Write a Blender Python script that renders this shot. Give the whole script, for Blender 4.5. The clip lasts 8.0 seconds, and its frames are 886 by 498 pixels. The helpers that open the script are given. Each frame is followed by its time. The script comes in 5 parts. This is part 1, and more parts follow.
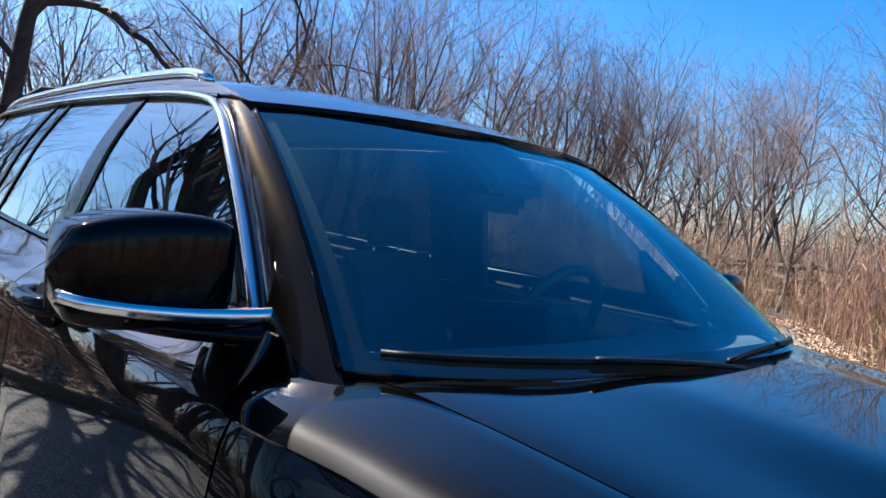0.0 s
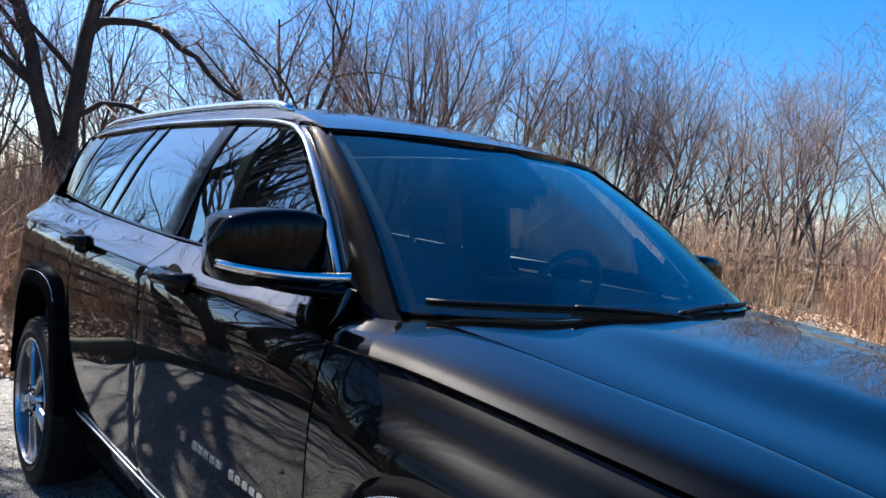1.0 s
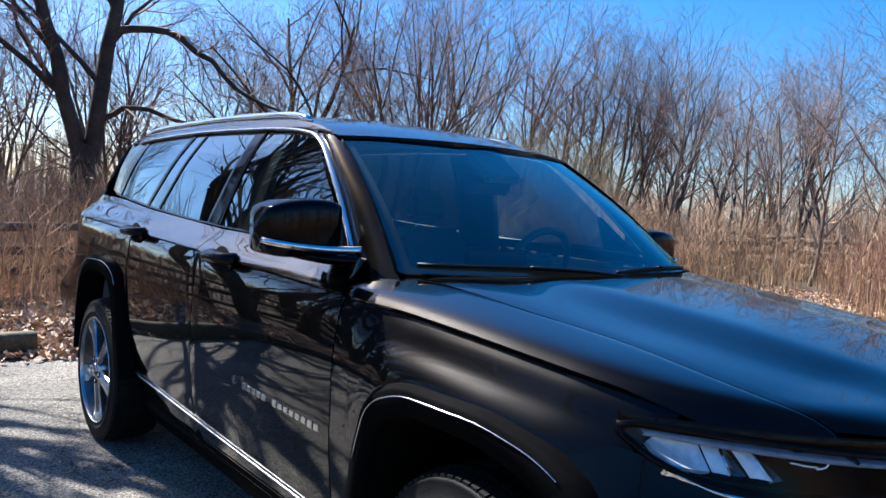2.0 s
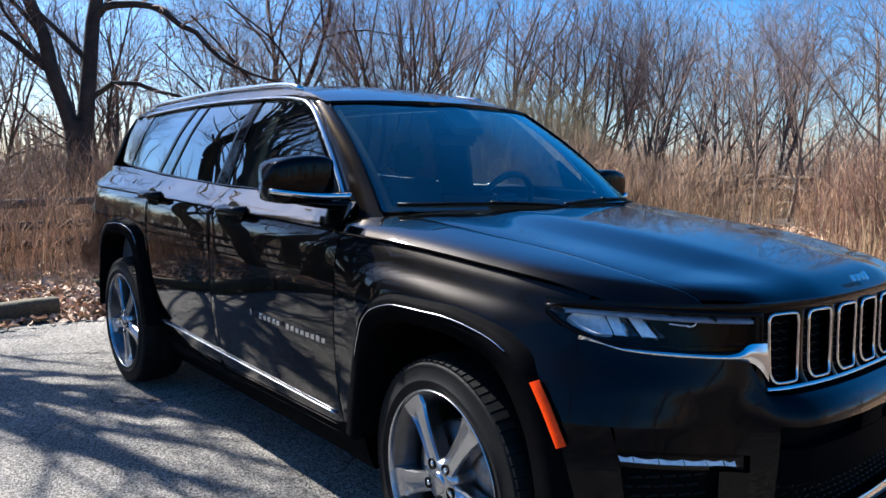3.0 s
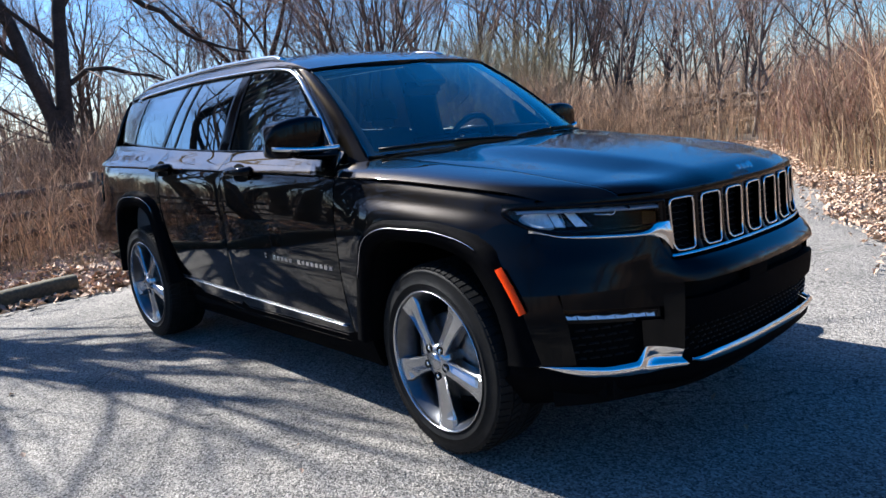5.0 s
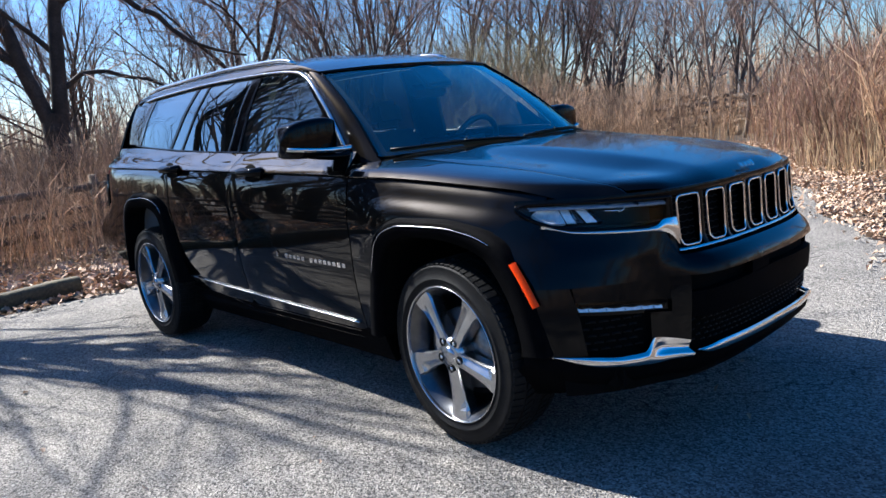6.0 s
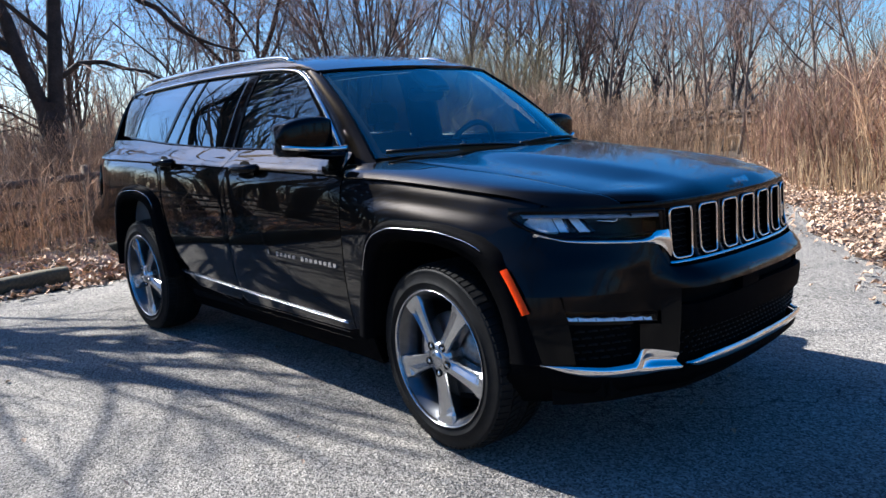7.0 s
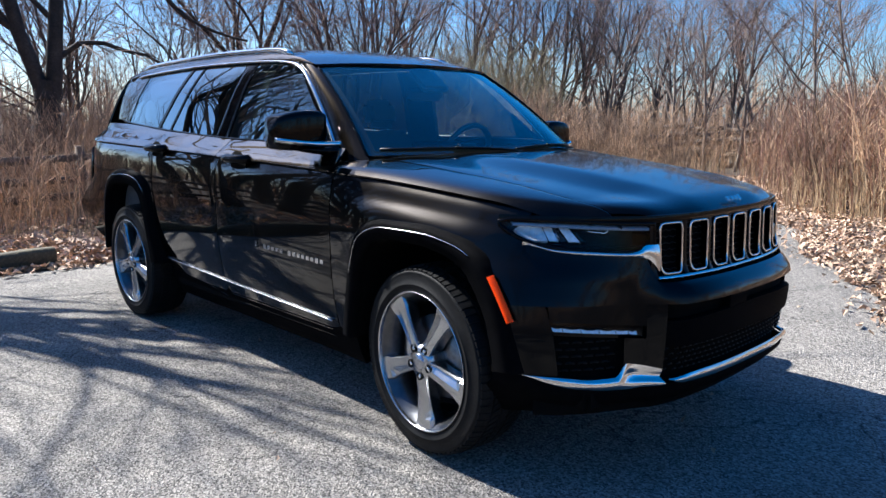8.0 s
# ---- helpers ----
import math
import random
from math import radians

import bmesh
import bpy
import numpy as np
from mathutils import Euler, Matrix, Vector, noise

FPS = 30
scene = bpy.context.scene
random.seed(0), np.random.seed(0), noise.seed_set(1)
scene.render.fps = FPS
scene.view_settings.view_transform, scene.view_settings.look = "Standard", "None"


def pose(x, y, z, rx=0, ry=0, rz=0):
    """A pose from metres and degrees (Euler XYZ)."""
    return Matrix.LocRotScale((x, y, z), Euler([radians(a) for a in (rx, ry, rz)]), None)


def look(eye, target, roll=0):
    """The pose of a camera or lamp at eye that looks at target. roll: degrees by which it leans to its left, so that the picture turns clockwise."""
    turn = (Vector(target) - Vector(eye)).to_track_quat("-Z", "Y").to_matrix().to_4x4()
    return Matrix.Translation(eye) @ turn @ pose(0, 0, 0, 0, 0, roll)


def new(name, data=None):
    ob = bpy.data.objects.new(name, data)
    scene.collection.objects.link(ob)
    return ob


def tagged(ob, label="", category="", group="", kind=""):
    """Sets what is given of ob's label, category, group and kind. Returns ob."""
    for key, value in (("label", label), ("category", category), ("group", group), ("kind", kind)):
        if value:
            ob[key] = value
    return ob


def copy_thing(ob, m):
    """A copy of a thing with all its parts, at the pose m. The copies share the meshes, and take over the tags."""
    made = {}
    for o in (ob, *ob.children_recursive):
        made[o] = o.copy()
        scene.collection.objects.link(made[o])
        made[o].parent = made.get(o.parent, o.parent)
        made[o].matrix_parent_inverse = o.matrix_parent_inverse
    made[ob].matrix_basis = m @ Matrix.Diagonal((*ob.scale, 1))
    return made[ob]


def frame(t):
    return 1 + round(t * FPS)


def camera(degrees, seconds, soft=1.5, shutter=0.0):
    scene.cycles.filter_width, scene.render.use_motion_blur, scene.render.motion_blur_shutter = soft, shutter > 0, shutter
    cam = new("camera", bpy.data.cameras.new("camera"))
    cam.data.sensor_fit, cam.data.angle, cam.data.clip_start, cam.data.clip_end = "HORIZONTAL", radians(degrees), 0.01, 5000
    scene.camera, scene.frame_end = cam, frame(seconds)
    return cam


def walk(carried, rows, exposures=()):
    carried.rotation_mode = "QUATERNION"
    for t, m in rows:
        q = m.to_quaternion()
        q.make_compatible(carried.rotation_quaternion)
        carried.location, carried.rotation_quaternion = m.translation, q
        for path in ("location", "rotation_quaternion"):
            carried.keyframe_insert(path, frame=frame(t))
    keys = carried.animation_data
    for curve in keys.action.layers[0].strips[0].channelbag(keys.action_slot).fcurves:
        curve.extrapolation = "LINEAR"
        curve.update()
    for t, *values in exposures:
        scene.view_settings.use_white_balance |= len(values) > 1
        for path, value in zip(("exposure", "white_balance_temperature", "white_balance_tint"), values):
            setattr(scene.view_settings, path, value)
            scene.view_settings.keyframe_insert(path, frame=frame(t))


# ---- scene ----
# ---- camera ----
cam = camera(61.2, 8.0)
PATH = [
    (0, (0.337, -1.423, 1.463), (-1.119, -0.055, 1.367), 5.7),
    (0.5, (0.568, -1.577, 1.456), (-0.921, -0.247, 1.362), 5.3),
    (1, (0.768, -1.79, 1.445), (-0.749, -0.491, 1.346), 4.9),
    (1.2, (0.854, -1.867, 1.443), (-0.673, -0.58, 1.34), 4.6),
    (2.3, (1.415, -2.184, 1.432), (-0.119, -0.91, 1.279), 2.7),
    (2.5, (1.493, -2.238, 1.429), (-0.035, -0.961, 1.249), 2.1),
    (3, (1.731, -2.397, 1.403), (0.213, -1.116, 1.169), 0.3),
    (3.5, (1.963, -2.488, 1.372), (0.454, -1.208, 1.084), -1.7),
    (4, (2.159, -2.581, 1.367), (0.657, -1.302, 1.036), -3.6),
    (4.5, (2.212, -2.684, 1.376), (0.716, -1.406, 1.015), -5.2),
    (6, (2.24, -2.923, 1.387), (0.772, -1.613, 1.029), -5.9),
    (6.5, (2.241, -2.929, 1.385), (0.781, -1.608, 1.034), -5.0),
    (7, (2.236, -2.922, 1.384), (0.782, -1.593, 1.036), -3.6),
    (7.5, (2.233, -2.907, 1.384), (0.785, -1.572, 1.037), -2.0),
    (8, (2.227, -2.887, 1.385), (0.786, -1.544, 1.039), -0.3),
]
walk(cam, [(t, look(eye, target, roll)) for t, eye, target, roll in PATH], [(0, 1.78, 6000, 10), (2.5, 1.75, 5950, 10), (4.5, 1.66, 5850, 10), (8, 1.64, 5840, 10)])

# ---- daylight ----
SUN_TO = Vector((-1.3, -0.3, 1.25)).normalized()
elevation = math.asin(SUN_TO.z)
world = bpy.data.worlds.new("sky")
scene.world = world
world.use_nodes = True
wn = world.node_tree.nodes
sky = wn.new("ShaderNodeTexSky")
sky.sky_type, sky.sun_disc = "NISHITA", False
sky.sun_elevation, sky.sun_rotation = elevation, math.atan2(SUN_TO.x, SUN_TO.y)
sky.altitude, sky.air_density, sky.dust_density, sky.ozone_density = 400.0, 1.0, 1.5, 6.0
deep = wn.new("ShaderNodeHueSaturation")
deep.inputs["Saturation"].default_value = 1.32
world.node_tree.links.new(sky.outputs[0], deep.inputs["Color"])
world.node_tree.links.new(deep.outputs[0], wn["Background"].inputs[0])
wn["Background"].inputs[1].default_value = 0.064
sun = new("sun", bpy.data.lights.new("sun", "SUN"))
sun.data.energy, sun.data.angle, sun.data.color = 5.0, radians(0.5), (1.0, 0.93, 0.82)
sun.matrix_world = look(SUN_TO * 40, (0, 0, 0))

# ---- materials ----
def mat(name, col, rough=0.5, metal=0.0, col2=None, scale=6.0, bump=0.0, bscale=80.0, coat=0.0, spec=0.5, rvar=0.0, fine=0.0, detail=5.0, island=0.0):
    """A Principled surface: two colours mixed by noise at one scale, a finer grain over it, and relief."""
    m = bpy.data.materials.new(name)
    m.use_nodes = True
    nt = m.node_tree
    b = nt.nodes["Principled BSDF"]
    b.inputs["Roughness"].default_value, b.inputs["Metallic"].default_value = rough, metal
    b.inputs["Coat Weight"].default_value, b.inputs["Coat Roughness"].default_value = coat, 0.015
    b.inputs["Specular IOR Level"].default_value = spec
    tc = nt.nodes.new("ShaderNodeTexCoord")
    no = nt.nodes.new("ShaderNodeTexNoise")
    no.inputs["Scale"].default_value, no.inputs["Detail"].default_value = scale, detail
    nt.links.new(tc.outputs["Object"], no.inputs["Vector"])
    mix = nt.nodes.new("ShaderNodeMix")
    mix.data_type = "RGBA"
    ramp = nt.nodes.new("ShaderNodeValToRGB")
    ramp.color_ramp.elements[0].position, ramp.color_ramp.elements[1].position = 0.35, 0.65
    nt.links.new(no.outputs["Fac"], ramp.inputs[0])
    nt.links.new(ramp.outputs[0], mix.inputs["Factor"])
    c2 = col2 or tuple(c * 0.8 for c in col)
    mix.inputs["A"].default_value, mix.inputs["B"].default_value = (*col, 1), (*c2, 1)
    out = mix.outputs["Result"]
    if fine or island:
        n2 = nt.nodes.new("ShaderNodeTexNoise")
        n2.inputs["Scale"].default_value, n2.inputs["Detail"].default_value = bscale, 3.0
        nt.links.new(tc.outputs["Object"], n2.inputs["Vector"])
        hsv = nt.nodes.new("ShaderNodeHueSaturation")
        mr = nt.nodes.new("ShaderNodeMapRange")
        src = n2.outputs["Fac"]
        amount = fine
        if island:
            gi = nt.nodes.new("ShaderNodeNewGeometry")
            src, amount = gi.outputs["Random Per Island"], island
        lo, hi = (0.0, 1.0) if island else (0.3, 0.7)
        mr.inputs["From Min"].default_value, mr.inputs["From Max"].default_value = lo, hi
        mr.inputs["To Min"].default_value, mr.inputs["To Max"].default_value = 1 - amount, 1 + amount
        nt.links.new(src, mr.inputs["Value"])
        nt.links.new(mr.outputs[0], hsv.inputs["Value"])
        nt.links.new(out, hsv.inputs["Color"])
        out = hsv.outputs["Color"]
    nt.links.new(out, b.inputs["Base Color"])
    if rvar:
        rr = nt.nodes.new("ShaderNodeMapRange")
        rr.inputs["To Min"].default_value, rr.inputs["To Max"].default_value = max(rough - rvar, 0.02), rough + rvar
        nt.links.new(no.outputs["Fac"], rr.inputs["Value"])
        nt.links.new(rr.outputs[0], b.inputs["Roughness"])
    if bump:
        nb = nt.nodes.new("ShaderNodeTexNoise")
        nb.inputs["Scale"].default_value, nb.inputs["Detail"].default_value = bscale, 4.0
        nt.links.new(tc.outputs["Object"], nb.inputs["Vector"])
        bp = nt.nodes.new("ShaderNodeBump")
        bp.inputs["Strength"].default_value, bp.inputs["Distance"].default_value = bump, 0.01
        nt.links.new(nb.outputs["Fac"], bp.inputs["Height"])
        nt.links.new(bp.outputs[0], b.inputs["Normal"])
    return m


def glass_mat(name, tint, ior=1.5, gloss=(1, 1, 1)):
    """A thin pane: tinted see-through, with mirror gloss by Fresnel."""
    m = bpy.data.materials.new(name)
    m.use_nodes = True
    nt = m.node_tree
    nt.nodes.remove(nt.nodes["Principled BSDF"])
    tr, gl, mx, lw, pw, mr = (nt.nodes.new(k) for k in ("ShaderNodeBsdfTransparent", "ShaderNodeBsdfGlossy", "ShaderNodeMixShader", "ShaderNodeLayerWeight", "ShaderNodeMath", "ShaderNodeMapRange"))
    tr.inputs[0].default_value = (*tint, 1)
    gl.inputs["Color"].default_value, gl.inputs["Roughness"].default_value = (*gloss, 1), 0.004
    lw.inputs[0].default_value = 0.5
    pw.operation, pw.inputs[1].default_value = "POWER", 4.6
    mr.inputs["To Min"].default_value, mr.inputs["To Max"].default_value = ((ior - 1) / (ior + 1)) ** 2 * 1.9, 1.0
    nt.links.new(lw.outputs["Facing"], pw.inputs[0])
    nt.links.new(pw.outputs[0], mr.inputs["Value"])
    nt.links.new(mr.outputs[0], mx.inputs[0])
    nt.links.new(tr.outputs[0], mx.inputs[1])
    nt.links.new(gl.outputs[0], mx.inputs[2])
    nt.links.new(mx.outputs[0], nt.nodes["Material Output"].inputs[0])
    return m




def paint_mat():
    """Black pearl paint: fine metal flake under a clear coat whose gloss rises towards grazing."""
    m = mat("black_paint", (0.0078, 0.0077, 0.0081), 0.38, 1.0, (0.0064, 0.0064, 0.0069), 400, coat=1.0)
    nt = m.node_tree
    b = nt.nodes["Principled BSDF"]
    b.inputs["Specular Tint"].default_value = (0.52, 0.50, 0.47, 1)
    b.inputs["Coat IOR"].default_value = 2.0
    lw, mr = nt.nodes.new("ShaderNodeLayerWeight"), nt.nodes.new("ShaderNodeMapRange")
    lw.inputs[0].default_value = 0.5
    mr.interpolation_type = "SMOOTHSTEP"
    mr.inputs["From Min"].default_value, mr.inputs["From Max"].default_value = 0.33, 0.64
    mr.inputs["To Min"].default_value, mr.inputs["To Max"].default_value = 0.10, 1.0
    nt.links.new(lw.outputs["Facing"], mr.inputs["Value"])
    nt.links.new(mr.outputs[0], b.inputs["Coat Weight"])
    return m


PAINT = paint_mat()
GLOSS_BLACK = mat("gloss_black", (0.0015, 0.0015, 0.002), 0.06, coat=0.0, scale=30, spec=0.15)
PLASTIC = mat("black_plastic", (0.0022, 0.0023, 0.0027), 0.62, col2=(0.0032, 0.0032, 0.0038), scale=30, bump=0.15, bscale=900, spec=0.012)
VOID_GLOSS = mat("dark_mesh", (0.002, 0.002, 0.0022), 0.5, spec=0.25)
LIGHT_BAR = mat("light_bar", (0.16, 0.22, 0.30), 0.25, 0.0, (0.12, 0.17, 0.24), 50, coat=0.6)
# near-zero albedo: shade of openings and underside in the colour; also printed band
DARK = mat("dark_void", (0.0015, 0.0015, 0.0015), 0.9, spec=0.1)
CHROME = mat("chrome", (0.80, 0.785, 0.765), 0.13, 1.0, (0.74, 0.73, 0.715), 20)
SATIN = mat("satin_chrome", (0.50, 0.51, 0.54), 0.22, 1.0, (0.42, 0.43, 0.47), 40)
RIM = mat("machined_alloy", (0.52, 0.525, 0.535), 0.27, 1.0, (0.46, 0.465, 0.475), 12)
RIM_GREY = mat("painted_alloy", (0.11, 0.113, 0.12), 0.36, 1.0, (0.085, 0.088, 0.095), 30, coat=0.3)
RUBBER = mat("tyre_rubber", (0.005, 0.005, 0.0053), 0.6, col2=(0.010, 0.0098, 0.0095), scale=18, bump=0.25, bscale=300, spec=0.14)
DISC = mat("brake_steel", (0.30, 0.29, 0.28), 0.4, 1.0, (0.22, 0.2, 0.19), 40)
AMBER = mat("amber_lens", (1.0, 0.07, 0.002), 0.35, col2=(0.92, 0.055, 0.002), scale=90, coat=0.1, spec=0.12)
RED_LENS = mat("red_lens", (0.35, 0.01, 0.01), 0.15, coat=0.8)
INTERIOR = mat("dark_trim", (0.075, 0.08, 0.083), 0.6, col2=(0.09, 0.095, 0.098), scale=25, bump=0.2, bscale=500)
LEATHER = mat("black_leather", (0.035, 0.035, 0.036), 0.45, col2=(0.045, 0.044, 0.042), scale=14, bump=0.3, bscale=350)
LINER = mat("grey_headliner", (0.16, 0.155, 0.15), 0.9, scale=40)
LAMP_INNER = mat("lamp_reflector", (0.88, 0.89, 0.88), 0.32, 0.2, (0.70, 0.71, 0.71), 60, coat=0.4)
LENS = glass_mat("lamp_lens", (0.97, 0.99, 1.0), 1.16)
WINDSHIELD = glass_mat("windshield_glass", (0.60, 0.86, 0.87), 1.65, (0.40, 0.95, 1.0))
DOOR_GLASS = glass_mat("door_glass", (0.26, 0.31, 0.31), 2.0, (0.76, 0.93, 1.0))
PRIVACY = glass_mat("privacy_glass", (0.05, 0.055, 0.06), 2.05, (0.74, 0.91, 1.0))


def asphalt_mat():
    """Worn asphalt: pale stones in dark binder, stained at a larger scale, with hairline cracks."""
    m = mat("asphalt", (0.228, 0.209, 0.184), 0.92, col2=(0.15, 0.139, 0.124), scale=1.1, detail=8)
    nt = m.node_tree
    b = nt.nodes["Principled BSDF"]
    old = b.inputs["Base Color"].links[0].from_socket
    tc = next(n for n in nt.nodes if n.bl_idname == "ShaderNodeTexCoord")
    vo, v2, no = nt.nodes.new("ShaderNodeTexVoronoi"), nt.nodes.new("ShaderNodeTexVoronoi"), nt.nodes.new("ShaderNodeTexNoise")
    vo.inputs["Scale"].default_value, v2.inputs["Scale"].default_value = 105, 120
    no.inputs["Scale"].default_value, no.inputs["Detail"].default_value = 55, 5
    for n in (vo, v2, no):
        nt.links.new(tc.outputs["Object"], n.inputs["Vector"])
    sep = nt.nodes.new("ShaderNodeSeparateColor")
    nt.links.new(v2.outputs["Color"], sep.inputs[0])
    r1 = nt.nodes.new("ShaderNodeMapRange")
    r1.inputs["To Min"].default_value, r1.inputs["To Max"].default_value = 0.25, 1.8
    nt.links.new(sep.outputs[0], r1.inputs["Value"])
    r2 = nt.nodes.new("ShaderNodeMapRange")
    r2.inputs["From Min"].default_value, r2.inputs["From Max"].default_value = 0.3, 0.7
    r2.inputs["To Min"].default_value, r2.inputs["To Max"].default_value = 0.74, 1.26
    nt.links.new(no.outputs["Fac"], r2.inputs["Value"])
    mu = nt.nodes.new("ShaderNodeMath")
    mu.operation = "MULTIPLY"
    nt.links.new(r1.outputs[0], mu.inputs[0])
    nt.links.new(r2.outputs[0], mu.inputs[1])
    hs = nt.nodes.new("ShaderNodeHueSaturation")
    nt.links.new(old, hs.inputs["Color"])
    nt.links.new(mu.outputs[0], hs.inputs["Value"])
    nt.links.new(hs.outputs[0], b.inputs["Base Color"])
    # hairline cracks, wandering, in a part of the road only
    warp, big, add, ce, cr, where, cm = (nt.nodes.new(k) for k in ("ShaderNodeTexNoise", "ShaderNodeTexNoise", "ShaderNodeVectorMath", "ShaderNodeTexVoronoi", "ShaderNodeMapRange", "ShaderNodeMapRange", "ShaderNodeMath"))
    warp.inputs["Scale"].default_value, warp.inputs["Detail"].default_value = 3.0, 6
    big.inputs["Scale"].default_value = 0.45
    nt.links.new(tc.outputs["Object"], warp.inputs["Vector"])
    nt.links.new(tc.outputs["Object"], big.inputs["Vector"])
    add.operation = "MULTIPLY_ADD"
    add.inputs[1].default_value = (0.5, 0.5, 0.5)
    nt.links.new(warp.outputs["Color"], add.inputs[0])
    nt.links.new(tc.outputs["Object"], add.inputs[2])
    ce.feature = "DISTANCE_TO_EDGE"
    ce.inputs["Scale"].default_value = 0.7
    nt.links.new(add.outputs[0], ce.inputs["Vector"])
    cr.inputs["From Min"].default_value, cr.inputs["From Max"].default_value = 0.001, 0.005
    cr.inputs["To Min"].default_value, cr.inputs["To Max"].default_value = 0.25, 1.0
    nt.links.new(ce.outputs["Distance"], cr.inputs["Value"])
    where.inputs["From Min"].default_value, where.inputs["From Max"].default_value = 0.50, 0.56
    nt.links.new(big.outputs["Fac"], where.inputs["Value"])
    cm.operation = "MAXIMUM"
    nt.links.new(cr.outputs[0], cm.inputs[0])
    nt.links.new(where.outputs[0], cm.inputs[1])
    mu2 = nt.nodes.new("ShaderNodeMath")
    mu2.operation = "MULTIPLY"
    nt.links.new(mu.outputs[0], mu2.inputs[0])
    nt.links.new(cm.outputs[0], mu2.inputs[1])
    nt.links.new(mu2.outputs[0], hs.inputs["Value"])
    bp = nt.nodes.new("ShaderNodeBump")
    bp.inputs["Strength"].default_value, bp.inputs["Distance"].default_value = 1.0, 0.009
    nt.links.new(vo.outputs["Distance"], bp.inputs["Height"])
    nt.links.new(bp.outputs[0], b.inputs["Normal"])
    return m


ASPHALT = asphalt_mat()
SOIL = mat("leaf_soil", (0.105, 0.075, 0.052), 0.95, col2=(0.06, 0.044, 0.032), scale=1.1, bump=1.0, bscale=25, fine=0.4, detail=8)
LEAF = mat("dead_leaf", (0.56, 0.40, 0.28), 0.75, col2=(0.32, 0.20, 0.125), scale=2.0, island=0.5)
GRASS = mat("dry_grass", (0.44, 0.315, 0.175), 0.8, col2=(0.22, 0.145, 0.085), scale=0.6, island=0.55)
BRUSH = mat("brush_stem", (0.46, 0.30, 0.18), 0.85, col2=(0.13, 0.08, 0.053), scale=0.7, island=0.75)
RED_BRUSH = mat("red_brush_stem", (0.26, 0.135, 0.09), 0.8, col2=(0.17, 0.085, 0.065), scale=0.6, island=0.4)
BARK = mat("grey_bark", (0.050, 0.038, 0.030), 0.9, col2=(0.022, 0.017, 0.014), scale=4, bump=0.8, bscale=30, fine=0.3)
BARK_MID = mat("brown_bark", (0.10, 0.074, 0.058), 0.9, col2=(0.06, 0.045, 0.036), scale=4, bump=0.8, bscale=30, fine=0.3)
BARK_PALE = mat("pale_bark", (0.24, 0.19, 0.15), 0.9, col2=(0.13, 0.10, 0.08), scale=3, bump=0.8, bscale=30, fine=0.3)
TWIG = mat("twig_bark", (0.25, 0.165, 0.13), 0.85, col2=(0.15, 0.097, 0.08), scale=0.8, island=0.4)
OLIVE = mat("olive_stem", (0.40, 0.33, 0.18), 0.8, col2=(0.26, 0.20, 0.11), scale=1.5, island=0.5)
FENCE_WOOD = mat("weathered_wood", (0.13, 0.092, 0.066), 0.9, col2=(0.08, 0.058, 0.045), scale=5, bump=0.6, bscale=40, fine=0.3)
TIMBER = mat("dark_timber", (0.06, 0.05, 0.035), 0.95, col2=(0.10, 0.085, 0.05), scale=5, bump=0.8, bscale=40, fine=0.3)


# ---- shape helpers ----
def curve(keys):
    """A smooth monotone curve through (x, y) keys."""
    xs, ys = np.array([k[0] for k in keys], float), np.array([k[1] for k in keys], float)
    h, d = np.diff(xs), np.diff(ys) / np.diff(xs)
    m = np.zeros_like(xs)
    m[0], m[-1] = d[0], d[-1]
    for i in range(1, len(xs) - 1):
        if d[i - 1] * d[i] > 0:
            w1, w2 = 2 * h[i] + h[i - 1], h[i] + 2 * h[i - 1]
            m[i] = (w1 + w2) / (w1 / d[i - 1] + w2 / d[i])

    def f(v):
        v = np.asarray(v, float)
        i = np.clip(np.searchsorted(xs, v) - 1, 0, len(xs) - 2)
        u = np.clip((v - xs[i]) / h[i], 0, 1)
        return (ys[i] * (1 + 2 * u) * (1 - u) ** 2 + m[i] * h[i] * u * (1 - u) ** 2
                + ys[i + 1] * u * u * (3 - 2 * u) + m[i + 1] * h[i] * u * u * (u - 1))
    return f


def spline(pts, n, smooth=True, even=True):
    """n + 1 points along a line through pts (any dimension)."""
    p = np.array(pts, float)
    if len(p) < 3:
        smooth = False
    s = np.concatenate([[0], np.cumsum(np.linalg.norm(np.diff(p, axis=0), axis=1))])
    v = np.linspace(0, s[-1], n + 1)
    if smooth:
        return np.stack([curve(list(zip(s, p[:, k])))(v) for k in range(p.shape[1])], 1)
    return np.stack([np.interp(v, s, p[:, k]) for k in range(p.shape[1])], 1)


def mesh(name, verts, faces, material, smooth=True):
    me = bpy.data.meshes.new(name)
    me.from_pydata([tuple(map(float, v)) for v in verts], [], [tuple(int(i) for i in f) for f in faces])
    me.polygons.foreach_set("use_smooth", [smooth] * len(me.polygons))
    me.materials.append(material)
    me.validate()
    return me


